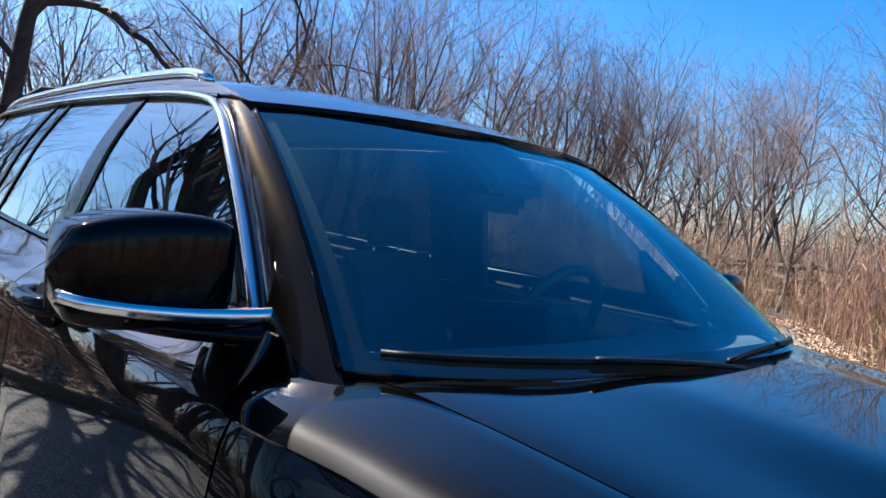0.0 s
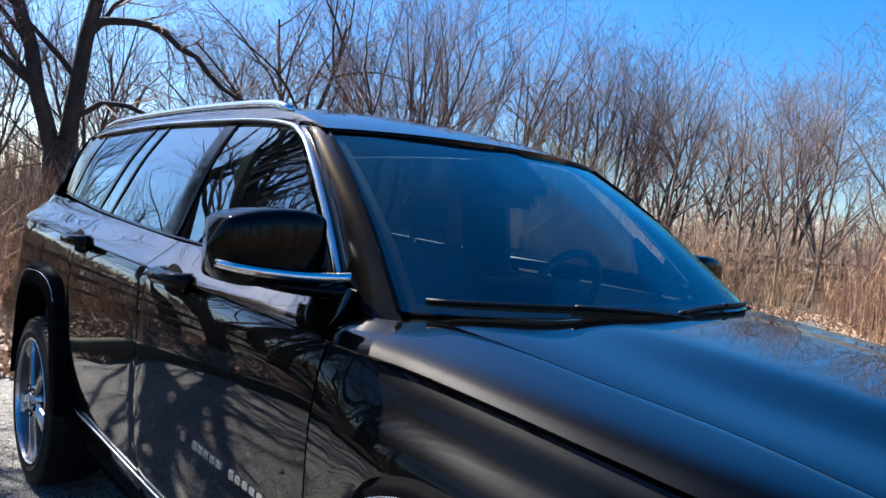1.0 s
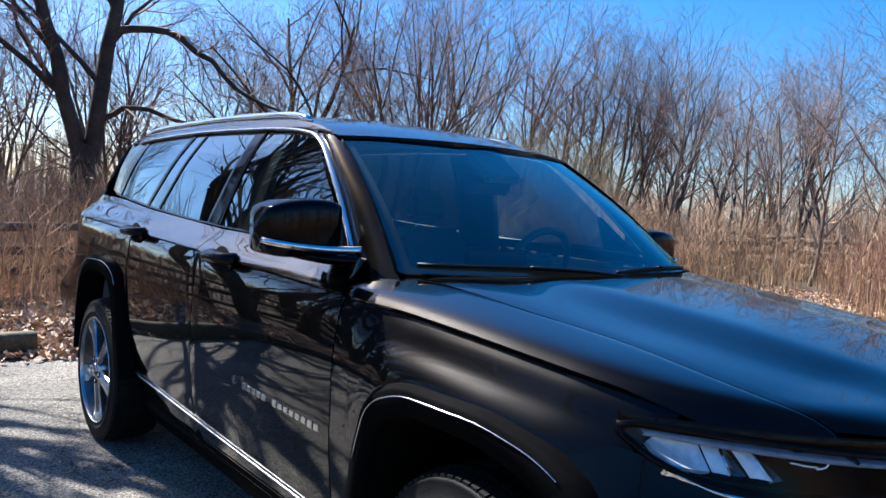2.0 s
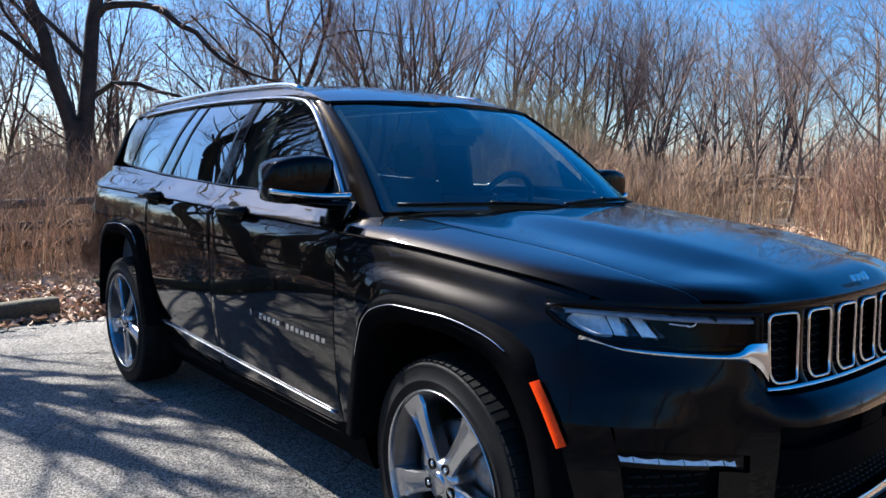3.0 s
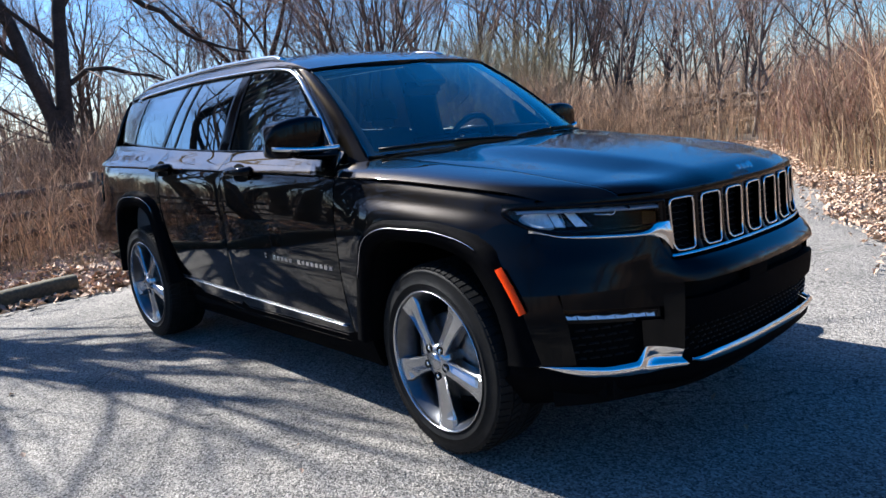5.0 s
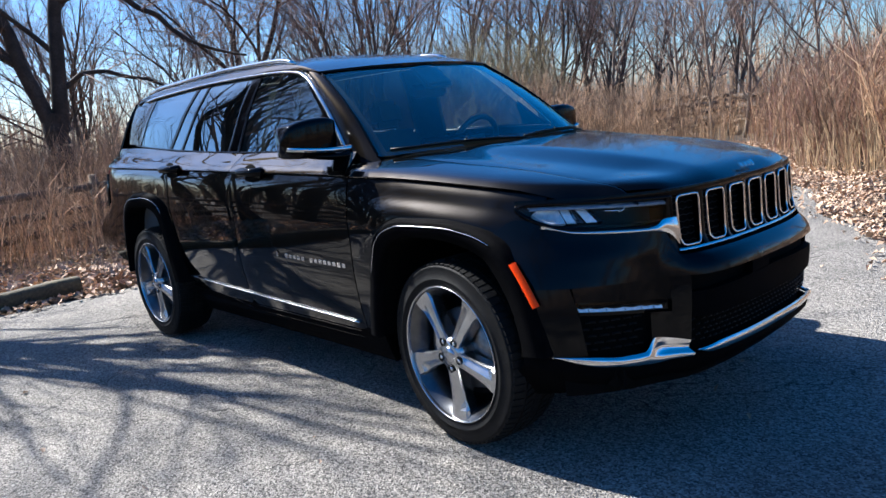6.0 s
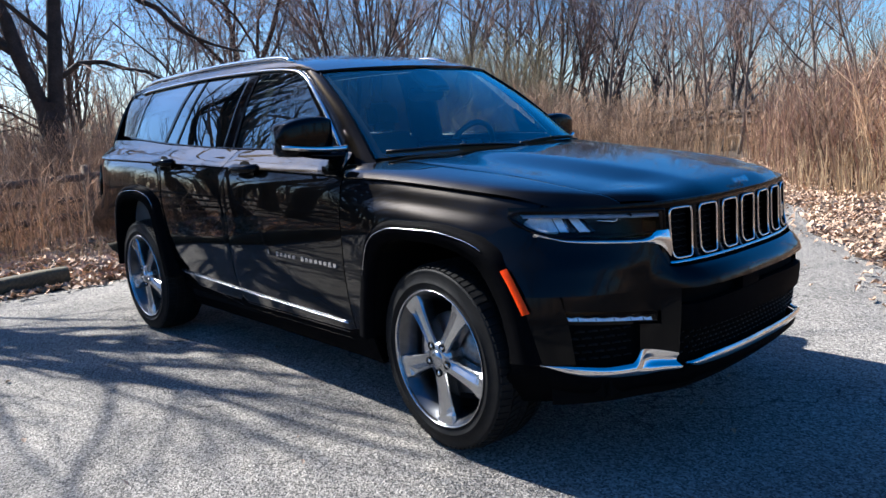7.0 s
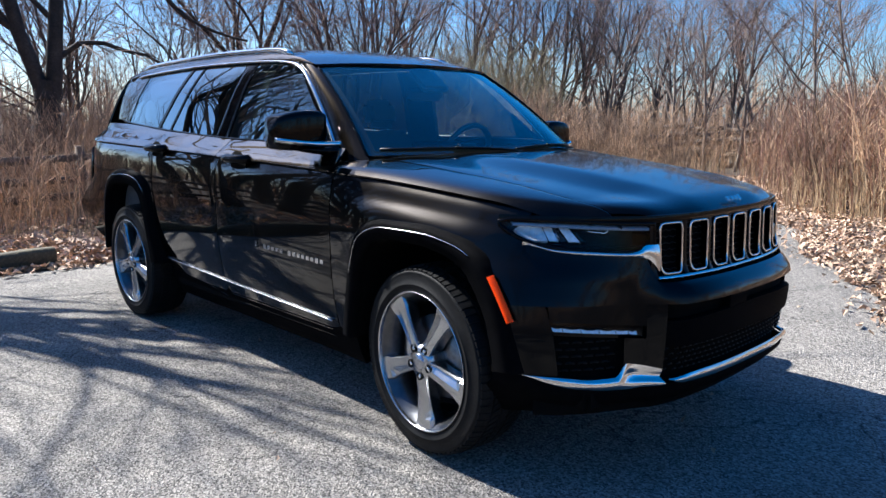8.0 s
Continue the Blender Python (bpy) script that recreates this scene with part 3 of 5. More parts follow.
b = Build()
b.grid(np.array([[windscreen(k, v) for v in np.linspace(0, 1, 20)] for k in np.linspace(-1, 1, 40)]), 0.0, False)
glass = part("windshield", b, WINDSHIELD, car, "tinted curved windshield glass")
glass.visible_shadow = False
b = Build()
rim_loop = [windscreen(-1, v, 0.003) for v in np.linspace(0, 1, 16)] + [windscreen(k, 1, 0.003) for k in np.linspace(-1, 1, 24)] + [windscreen(1, v, 0.003) for v in np.linspace(1, 0, 16)]
b.tube(rim_loop, 0.007, 6, True)
part("windshield_seal", b, GLOSS_BLACK, car, "black rubber windshield seal")
b = Build()
# black printed band inside the glass, all round
for k0, k1, v0, v1 in ((-1, -0.945, 0, 1), (0.945, 1, 0, 1), (-1, 1, 0.955, 1), (-1, 1, 0, 0.045)):
    b.grid(np.array([[windscreen(k, v, -0.006) for v in np.linspace(v0, v1, 10)] for k in np.linspace(k0, k1, 20)]), 0, False)
part("windshield_band", b, DARK, car, "black printed border of the windshield")


def cabin_side(s, doors):
    g, flip = cabin(s), s > 0
    door_f, door_r = doors
    top = lambda x: float(TRIM_TOP(x))
    # pillar beside the windshield, and the roof side above the windows
    b = Build()
    edge = [windscreen(s * 1.0, v, 0.004) for v in np.linspace(-0.06, 1, 20)]
    inner = line_on(g, [(-0.725, 1.185)] + A_LINE, 19)
    P = np.array([[inner[i] * (1 - v) + edge[i] * v + np.array((0, s * 0.012, 0.006)) * math.sin(math.pi * v) for v in np.linspace(0, 1, 7)] for i in range(20)])
    b.grid(P, 0.012, not flip)
    pillar = part("windshield_pillar", b, PAINT, car)
    b = Build()
    xs = np.linspace(-3.95, -1.30, 50)
    lo = [(x, top(x) + 0.008) for x in xs]
    hi = [(x + 0.14 * max(0, (x + 1.5) / 0.2) ** 1, float(roof_edge(min(x + 0.14 * max(0, (x + 1.5) / 0.2), -1.16)))) for x in xs]
    sheet(b, g, lo, hi, 60, 6, 0.01, flip, False)
    part("roof_side", b, PAINT, car)
    # bright trim over the windows
    b = Build()
    pts = [tuple(p) for p in spline(A_LINE, 20)] + [(x, top(x)) for x in np.linspace(-1.36, -3.62, 30)] 
    q = spline(pts, 70, False)
    P = g(q[:, 0], q[:, 1]) + np.array((0, s * 0.008, 0))
    b.tube(P, 0.0125, 8, True, 0.6)
    part("window_trim", b, CHROME, car, "chrome trim over the side windows")
    b = Build()
    q = spline([(-3.75, float(belt(-3.75)) + 0.004), (-2.7, float(belt(-2.7)) + 0.004), (-1.8, float(belt(-1.8)) + 0.004), (-0.82, float(belt(-0.82)) + 0.004)], 40)
    b.tube(g(q[:, 0], q[:, 1]) + np.array((0, s * 0.004, 0)), 0.009, 6, True, 0.7)
    part("belt_seal", b, GLOSS_BLACK, car, "black rubber seal under the windows")
    bl = lambda x: (x, float(belt(x)) + 0.006)
    tp = lambda x: (x, top(x) - 0.008)
    # panes
    def pane(owner, bot, tops, material, label):
        bb = Build()
        sheet(bb, cabin(s, -0.006), bot, tops, 24, 14, 0.0, flip)
        o = part("window_pane", bb, material, owner, label)
        return o
    pane(door_f, [bl(-1.90), bl(-1.4), bl(-0.84)], [tp(-1.77), tp(-1.5), (-1.29, 1.655)], DOOR_GLASS, "tinted front door glass")
    pane(door_r, [bl(-2.72), bl(-2.4), bl(-2.05)], [tp(-2.44), tp(-2.2), tp(-1.88)], PRIVACY, "dark privacy glass")
    pane(door_r, [bl(-2.92), bl(-2.75)], [tp(-2.60), tp(-2.47)], PRIVACY, "dark privacy glass")
    pane(car, [bl(-3.60), bl(-3.3), bl(-2.97)], [tp(-3.40), tp(-3.0), tp(-2.65)], PRIVACY, "dark privacy glass")
    # pillars between the panes
    for lo, hi, name, m in (([bl(-2.05), bl(-1.90)], [tp(-1.88), tp(-1.77)], "centre_pillar", GLOSS_BLACK),
                            ([bl(-2.75), bl(-2.72)], [tp(-2.47), tp(-2.44)], "window_bar", GLOSS_BLACK),
                            ([bl(-2.97), bl(-2.92)], [tp(-2.65), tp(-2.60)], "window_bar", GLOSS_BLACK),
                            ([(-4.20, 1.36), bl(-3.9), bl(-3.60)], [(-3.97, 1.70), (-3.7, 1.70), tp(-3.40)], "rear_pillar", PAINT)):
        bb = Build()
        sheet(bb, cabin(s, 0.0), lo, hi, 10, 12, 0.012, flip)
        part(name, bb, m, car)
    # roof rail
    b = Build()
    xs = np.linspace(-3.7, -1.47, 44)
    P = []
    for x in xs:
        e = float(roof_edge(x))
        u = min((x + 3.7) / 0.25, (-1.47 - x) / 0.14, 1.0)
        P.append((x, s * (float(glass_profile(e) - glass_taper(x)) - 0.015), e + 0.004 + 0.014 * math.sin(max(u, 0) * math.pi / 2)))
    b.tube(P, 0.015, 8, True, 1.0)
    part("roof_rail", b, CHROME, car, "bright metal roof rail")
    # mirror
    b = Build()
    cx, cz = -0.86, 1.328 if s < 0 else 1.265
    P = []
    for i, v in enumerate(np.linspace(0, 1, 17)):
        t = v * math.pi
        # sections from inboard to outboard
        size = math.sin(t) ** 0.17 if 0 < v < 1 else 0.0
        row = []
        for a in np.linspace(0, 2 * math.pi, 33):
            ca, sa = math.cos(a), math.sin(a)
            e = 0.32
            px = 0.086 * math.copysign(abs(ca) ** e, ca) * size
            pz = 0.092 * math.copysign(abs(sa) ** e, sa) * size
            row.append((cx + px - 0.03 * (v - 0.4), s * (0.815 + 0.275 * v), cz + pz + 0.012 * (1 - v) - 0.01 * v))
        P.append(row)
    P = np.array(P)
    b.grid(P, 0, not flip)
    mirror = part("door_mirror", b, GLOSS_BLACK, car, "glossy black door mirror with a chrome band")
    b = Build()
    q = [(cx + 0.105, s * 0.748, cz - 0.064), (cx + 0.098, s * 0.80, cz - 0.066), (cx + 0.094, s * 0.88, cz - 0.064), (cx + 0.090, s * 0.98, cz - 0.056), (cx + 0.074, s * 1.055, cz - 0.046), (cx + 0.03, s * 1.086, cz - 0.040)]
    b.tube(spline(q, 24), np.linspace(0.0085, 0.006, 25), 8, True, 1.75)
    part("mirror_band", b, CHROME, mirror, "chrome band round the mirror")
    b = Build()
    q = [(cx + 0.085, s * 0.765, cz - 0.098), (cx + 0.045, s * 0.85, cz - 0.096), (cx + 0.035, s * 0.95, cz - 0.085), (cx + 0.02, s * 1.05, cz - 0.062), (cx + 0.01, s * 1.08, cz - 0.05)]
    b.tube(spline(q, 16), np.linspace(0.058, 0.02, 17), 10, True, 0.42)
    b.tube([(cx + 0.07, s * 0.80, cz - 0.10), (cx + 0.075, s * 0.785, cz - 0.14)], [0.04, 0.03], 10)
    part("mirror_foot", b, GLOSS_BLACK, mirror, "black mirror foot")
    b = Build()
    b.box((cx - 0.090, s * 0.955, cz), (0.006, 0.19, 0.13), 0.002)
    part("mirror_glass", b, CHROME, mirror, "mirror glass")
    # triangular sail behind the pillar
    b = Build()
    sheet(b, cabin(s, 0.002), [bl(-1.0), bl(-0.82)], [(-1.02, 1.40), (-1.0, 1.41)], 8, 8, 0.006, flip)
    part("mirror_sail", b, GLOSS_BLACK, door_f, "black corner panel under the mirror")


A_LINE = [(-0.775, 1.245), (-0.88, 1.355), (-1.0, 1.468), (-1.12, 1.565), (-1.23, 1.635), (-1.32, 1.672)]
TRIM_TOP = curve([(-3.95, 1.665), (-3.62, 1.692), (-3.4, 1.705), (-2.5, 1.72), (-1.75, 1.708), (-1.5, 1.695), (-1.32, 1.672)])
cabin_side(RIGHT, door_pairs[0])
cabin_side(LEFT, door_pairs[1])

# rear end, closing the body
b = Build()
P = []
for z in np.linspace(0.45, 1.70, 24):
    x0 = -4.26 if z < 1.2 else -4.26 + (z - 1.2) * 0.50
    w = float(side_profile(min(z, 1.28)) - 0.13) if z < 1.25 else float(glass_profile(z) - 0.10)
    P.append([(x0 - 0.10 * (1 - k * k), k * w, z) for k in np.linspace(-1, 1, 13)])
b.grid(np.array(P), 0.02, False)
part("tailgate", b, PAINT, car)
for s in (RIGHT, LEFT):
    b = Build()
    sheet(b, lambda x, z: flank(s)(x, z) + np.array((0, s * 0.006, 0)), [(-4.25, 1.12), (-4.08, 1.17)], [(-4.25, 1.215), (-4.08, 1.215)], 6, 4, 0.006, s > 0)
    part("tail_lamp", b, RED_LENS, car, "red tail lamp")

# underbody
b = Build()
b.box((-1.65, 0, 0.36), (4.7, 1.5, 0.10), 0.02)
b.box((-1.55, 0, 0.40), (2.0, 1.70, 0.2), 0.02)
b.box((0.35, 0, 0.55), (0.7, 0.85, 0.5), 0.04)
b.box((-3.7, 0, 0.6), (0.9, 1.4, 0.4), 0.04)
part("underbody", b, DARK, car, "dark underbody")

# ---- front end ----
def front_half(s):
    n0, flip = nose(s), s < 0
    fog_z = lambda w: 0.594 + 0.028 * (w - 0.56) / 0.27
    lip_hi = curve([(0.505, 0.470), (0.56, 0.486), (0.612, 0.495), (0.63, 0.470), (0.65, 0.447), (0.72, 0.446), (0.795, 0.454), (0.91, 0.466)])
    lip_lo = curve([(0.0, 0.415), (0.3, 0.415), (0.49, 0.410), (0.56, 0.405), (0.62, 0.399), (0.7, 0.403), (0.795, 0.416), (0.86, 0.438), (0.91, 0.462), (0.96, 0.468)])
    # painted bumper skin, in pieces round its openings
    b = Build()
    lamp_low = curve([(0, 0.79), (0.50, 0.79), (0.535, 0.882), (0.6, 0.888), (0.75, 0.902), (0.80, 0.925), (0.87, 0.962), (0.92, 0.90)])
    ws = list(np.linspace(0.0, 0.49, 16)) + [0.505, 0.53] + list(np.linspace(0.56, 0.90, 24)) + [0.91, 0.917]
    b.grid(n0(np.array([[w] * 12 for w in ws]), np.array([np.linspace(0.716, float(lamp_low(w)), 12) for w in ws])), 0, flip)
    vs = np.linspace(0, 1, 16)
    edge = lambda z: 0.822 + 0.018 * (z - 0.46) / 0.18
    zs = np.linspace(0.462, 0.716, 12)
    b.grid(n0(np.array([edge(zs) * (1 - v) + 0.957 * v for v in vs]), np.array([zs] * 16)), 0, flip)
    ws = np.linspace(0.548, 0.842, 16)
    b.grid(n0(np.array([[w] * 5 for w in ws]), np.array([np.linspace(fog_z(w) + 0.040, 0.716, 5) for w in ws])), 0, flip)
    ws = np.linspace(0.500, 0.548, 6)
    b.grid(n0(np.array([[w] * 14 for w in ws]), np.array([np.linspace(float(lip_hi(max(w, 0.506))) - 0.006, 0.716, 14) for w in ws])), 0, flip)
    ws = np.linspace(0.548, 0.617, 7)
    b.grid(n0(np.array([[w] * 8 for w in ws]), np.array([np.linspace(float(lip_hi(w)) - 0.006, fog_z(w) - 0.008, 8) for w in ws])), 0, flip)
    part("bumper_skin", b, PAINT, car)
    # dark backing behind the openings
    b = Build()
    nb = nose(s, -0.045)
    ws = np.linspace(0.0, 0.86, 24)
    b.grid(nb(np.array([[w] * 14 for w in ws]), np.array([np.linspace(0.30, 0.80, 14) for w in ws])), 0, flip)
    part("front_backing", b, DARK, car, "dark backing behind the grille")
    # lower valance
    b = Build()
    ws = np.linspace(0.0, 0.955, 34)
    P = []
    for w in ws:
        t = float(lip_lo(w)) + 0.004
        z = np.array((0.235, 0.25, 0.28, t - 0.075, t - 0.045, t - 0.02, t))
        row = n0(np.full(7, w), z)
        row[:, 0] = float(n0(np.array(w), np.array(t))[0]) + np.array((-0.34, -0.24, -0.13, -0.035, -0.006, 0.0, 0.0))
        row[:3, 1] *= 0.95
        P.append(row)
    P = np.array(P)
    b.grid(P, 0.02, flip)
    part("lower_valance", b, PLASTIC, car, "black plastic lower valance")
    # bright lower lip: middle bar and corner piece
    b = Build()
    ws = np.linspace(0.0, 0.488, 20)
    lip = nose(s, 0.010)
    tops = curve([(0, 0.455), (0.2, 0.454), (0.4, 0.450), (0.488, 0.434)])
    lows = curve([(0, 0.414), (0.3, 0.414), (0.45, 0.415), (0.488, 0.428)])
    P = lip(np.array([[w] * 5 for w in ws]), np.array([np.linspace(float(lows(w)), float(tops(w)), 5) for w in ws]))
    P[..., 0] += np.array((0.0, 0.005, 0.007, 0.006, 0.0))[None]
    b.grid(P, 0.008, flip)
    part("lower_lip", b, CHROME, car, "chrome lower bumper lip")
    # corner lip: a slim ledge that ends in a taller wedge beside the intake
    b = Build()
    ws = np.concatenate([np.linspace(0.505, 0.60, 6), np.linspace(0.612, 0.65, 5), np.linspace(0.68, 0.91, 14)])
    P = []
    for w in ws:
        z = np.linspace(float(lip_lo(w)), float(lip_hi(w)), 7)
        wedge = np.array((0.006, 0.016, 0.002, -0.014, -0.012, -0.006, -0.004))
        ledge = np.array((0.0, 0.006, 0.010, 0.011, 0.010, 0.006, -0.004))
        k = np.clip((w - 0.585) / 0.06, 0, 1)
        x = (wedge * (1 - k) + ledge * k) * min(1.0, (0.93 - w) / 0.15)
        row = lip(np.full(7, w), z)
        row[:, 0] += x
        P.append(row)
    b.grid(np.array(P), 0.006, flip)
    part("corner_lip", b, CHROME, car, "chrome corner of the bumper lip")
    # fog lamp: a black frame, a row of bright cells and a clear cover
    b = Build()
    ws = np.linspace(0.545, 0.845, 18)
    P = nose(s, -0.022)(np.array([[w] * 4 for w in ws]), np.array([np.linspace(fog_z(w) - 0.012, fog_z(w) + 0.044, 4) for w in ws]))
    b.grid(P, 0.02, flip)
    fog = part("fog_lamp", b, GLOSS_BLACK, car, "slim fog lamp with clear cells in a black frame")
    for k, (w0, w1) in enumerate(((0.562, 0.585), (0.588, 0.632), (0.634, 0.690), (0.692, 0.748), (0.750, 0.800), (0.802, 0.828))):
        b = Build()
        W = np.array([[w] * 4 for w in np.linspace(w0, w1, 5)])
        Z = np.array([[fog_z(w) + 0.003, fog_z(w) + 0.011, fog_z(w) + 0.019, fog_z(w) + 0.026] for w in np.linspace(w0, w1, 5)])
        P = nose(s, -0.016)(W, Z)
        P[..., 0] -= 0.002 * np.sin(np.linspace(0, math.pi, 5))[:, None] + 0.010 * np.linspace(0, 1, 4)[None]
        b.grid(P, 0, flip)
        part("fog_cell", b, LAMP_INNER, fog, "bright lamp cell")
    b = Build()
    ws = np.linspace(0.556, 0.834, 18)
    b.grid(nose(s, -0.005)(np.array([[w] * 4 for w in ws]), np.array([np.linspace(fog_z(w), fog_z(w) + 0.030, 4) for w in ws])), 0, flip)
    cover = part("fog_cover", b, LENS, fog, "clear fog lamp cover")
    cover.visible_shadow = False
    # mesh of the corner intake: rows of short slats
    b = Build()
    for r in range(5):
        for k in range(6):
            w = 0.640 + 0.038 * k + (0.019 if r % 2 else 0)
            if w > 0.815:
                continue
            c = nose(s, -0.03)(np.array(w), np.array(0.475 + 0.026 * r))
            t = nose(s, -0.03)(np.array(w + 0.02), np.array(0.475 + 0.026 * r)) - c
            b.tube([c - t * 0.7, c + np.array((0.003, 0, 0.003)), c + t * 0.7], 0.0038, 4)
    part("intake_mesh", b, VOID_GLOSS, car, "black mesh of the corner intake")
    # headlamp
    b = Build()
    top = curve([(0.49, 1.002), (0.6, 1.006), (0.75, 1.014), (0.835, 1.018), (0.862, 1.005)])
    low = curve([(0.49, 0.905), (0.56, 0.900), (0.7, 0.905), (0.8, 0.925), (0.84, 0.955), (0.862, 0.995)])
    ws = np.linspace(0.50, 0.86, 34)
    shell = lambda o: nose(s, o)(np.array([[w] * 8 for w in ws]), np.array([np.linspace(float(low(w)), float(top(w)), 8) for w in ws]))
    b.grid(shell(-0.095), 0, flip)
    lamp = part("headlamp", b, DARK, car, "headlamp with clear lens and bright reflectors")
    b = Build()
    P = shell(-0.004)
    b.grid(P, 0.0, flip)
    lens = part("lamp_lens", b, LENS, lamp, "clear headlamp lens")
    lens.visible_shadow = False
    b = Build()
    ring = np.concatenate([P[:, 0], P[-1, 1:], P[::-1, -1][1:], P[0, ::-1][1:]])
    b.tube(ring, 0.008, 6)
    part("lamp_rim", b, GLOSS_BLACK, lamp, "black rim of the headlamp")
    b = Build()
    ws2 = np.linspace(0.512, 0.838, 30)
    P = nose(s, -0.012)(np.array([[w] * 4 for w in ws2]), np.array([np.linspace(float(top(w)) - 0.027, float(top(w)) - 0.009, 4) for w in ws2]))
    P[..., 0] += np.array((0.0, 0.006, 0.002, -0.010))[None]
    b.grid(P, 0.01, flip)
    part("daytime_bar", b, LIGHT_BAR, lamp, "pale blue light bar along the top of the lamp")

    def facet(pts, dish, material, label, n=6, back=-0.03):
        """A slanted reflector between four corners (half width, height): low outer, low inner, high inner, high outer."""
        q = np.array(pts, float)
        U, V = np.meshgrid(np.linspace(0, 1, n), np.linspace(0, 1, n), indexing="ij")
        W = q[0, 0] * (1 - U) * (1 - V) + q[1, 0] * U * (1 - V) + q[2, 0] * U * V + q[3, 0] * (1 - U) * V
        Z = q[0, 1] * (1 - U) * (1 - V) + q[1, 1] * U * (1 - V) + q[2, 1] * U * V + q[3, 1] * (1 - U) * V
        P = nose(s, back)(W, Z)
        P[..., 0] += dish * np.sin(math.pi * U) * np.sin(math.pi * V) + 0.012 * (U - 0.5) * np.sign(dish) - 0.034 * V
        bb = Build()
        bb.grid(P, 0.012, not flip)
        return part("reflector", bb, material, lamp, label)

    facet([(0.812, 0.943), (0.768, 0.940), (0.760, 0.992), (0.828, 0.996)], -0.024, LAMP_INNER, "bright reflector bowl", 9)
    facet([(0.766, 0.940), (0.752, 0.940), (0.744, 0.992), (0.758, 0.992)], 0.004, LAMP_INNER, "bright slanted reflector")
    facet([(0.748, 0.940), (0.726, 0.940), (0.726, 0.976), (0.738, 0.984)], -0.008, SATIN, "grey slanted reflector")
    facet([(0.722, 0.938), (0.702, 0.938), (0.708, 0.992), (0.726, 0.994)], 0.006, LAMP_INNER, "bright slanted reflector")
    facet([(0.700, 0.938), (0.680, 0.938), (0.698, 0.992), (0.706, 0.992)], -0.006, SATIN, "grey slanted reflector")
    b = Build()
    for line in ([(0.69, 0.990), (0.632, 0.993), (0.626, 0.986), (0.632, 0.972), (0.645, 0.968)], [(0.678, 0.976), (0.65, 0.972), (0.642, 0.972)]):
        q = spline(line, 12)
        b.tube(nose(s, -0.022)(q[:, 0], q[:, 1]), 0.003, 6)
    part("light_hook", b, CHROME, lamp, "thin bright hook in the lamp")
    b = Build()
    q = spline([(0.82, 0.936), (0.76, 0.926), (0.70, 0.922), (0.60, 0.920), (0.53, 0.922)], 20)
    b.tube(nose(s, -0.02)(q[:, 0], q[:, 1]), 0.004, 6)
    part("lamp_bezel", b, PLASTIC, lamp, "black inner bezel of the lamp")
    # bright strip under the lamp that turns down beside the grille
    b = Build()
    hi = curve([(0.485, 0.928), (0.535, 0.928), (0.56, 0.907), (0.585, 0.902), (0.70, 0.908), (0.78, 0.914), (0.84, 0.942)])
    lo = curve([(0.485, 0.815), (0.50, 0.845), (0.53, 0.876), (0.57, 0.885), (0.62, 0.888), (0.70, 0.894), (0.78, 0.904), (0.84, 0.939)])
    ws = np.linspace(0.49, 0.835, 34)
    P = nose(s, 0.006)(np.array([[w] * 5 for w in ws]), np.array([np.linspace(float(lo(w)), float(hi(w)), 5) for w in ws]))
    P[..., 0] += 0.006 * np.sin(np.linspace(0, math.pi, 5))[None]
    b.grid(P, 0.02, flip)
    part("lamp_strip", b, CHROME, car, "chrome strip under the headlamp")
    # amber side marker on the flare
    b = Build()
    arch = spline([(0.385, 0.81), (0.43, 0.745), (0.485, 0.655)], 10)
    P = []
    for k in range(11):
        x, z = arch[k]
        P.append([(x + 0.025 * u - 0.004, s * (0.957 - 0.010 * u * u - 0.004), z + 0.012 * u) for u in np.linspace(0, 1, 5)])
    b.grid(np.array(P), 0.012, not flip)
    part("side_marker", b, AMBER, car, "amber side marker lamp")


front_half(RIGHT)
front_half(LEFT)

# grille: seven slots, each a bright ring round a dark opening
b = Build()
ws = np.linspace(-0.50, 0.50, 41)
P = np.array([[nose(1, -0.004)(np.array(w), np.array(z)) for z in np.linspace(0.79, 1.012, 8)] for w in ws])
b.grid(P - np.array((0.030, 0, 0)), 0, False)
grille = part("grille", b, DARK, car, "black grille with seven chrome-ringed slots")
for k in range(7):
    y0 = -0.4335 + 0.1445 * k
    loop = []
    hw, z0, z1 = 0.057, 0.818, 1.003
    for a in np.linspace(0, 2 * math.pi, 41):
        ca, sa = math.cos(a), math.sin(a)
        taper = 0.90 + 0.10 * sa
        w = y0 + hw * taper * math.copysign(abs(ca) ** 0.32, ca)
        z = (z0 + z1) / 2 + (z1 - z0) / 2 * math.copysign(abs(sa) ** 0.32, sa)
        loop.append(nose(1, 0.004)(np.array(w), np.array(z)))
    b = Build()
    b.tube(loop, 0.0047, 6, False)
    slot = part("grille_ring", b, CHROME, grille, "chrome ring of a grille slot")
    b = Build()
    for r in range(8):
        z = z0 + 0.008 + 0.024 * r
        b.tube([nose(1, -0.02)(np.array(y0 + d), np.array(z + 0.006 * ((i + r) % 2))) for i, d in enumerate(np.linspace(-0.05, 0.05, 7))], 0.002, 4)
    part("slot_mesh", b, VOID_GLOSS, grille, "black mesh in a grille slot")
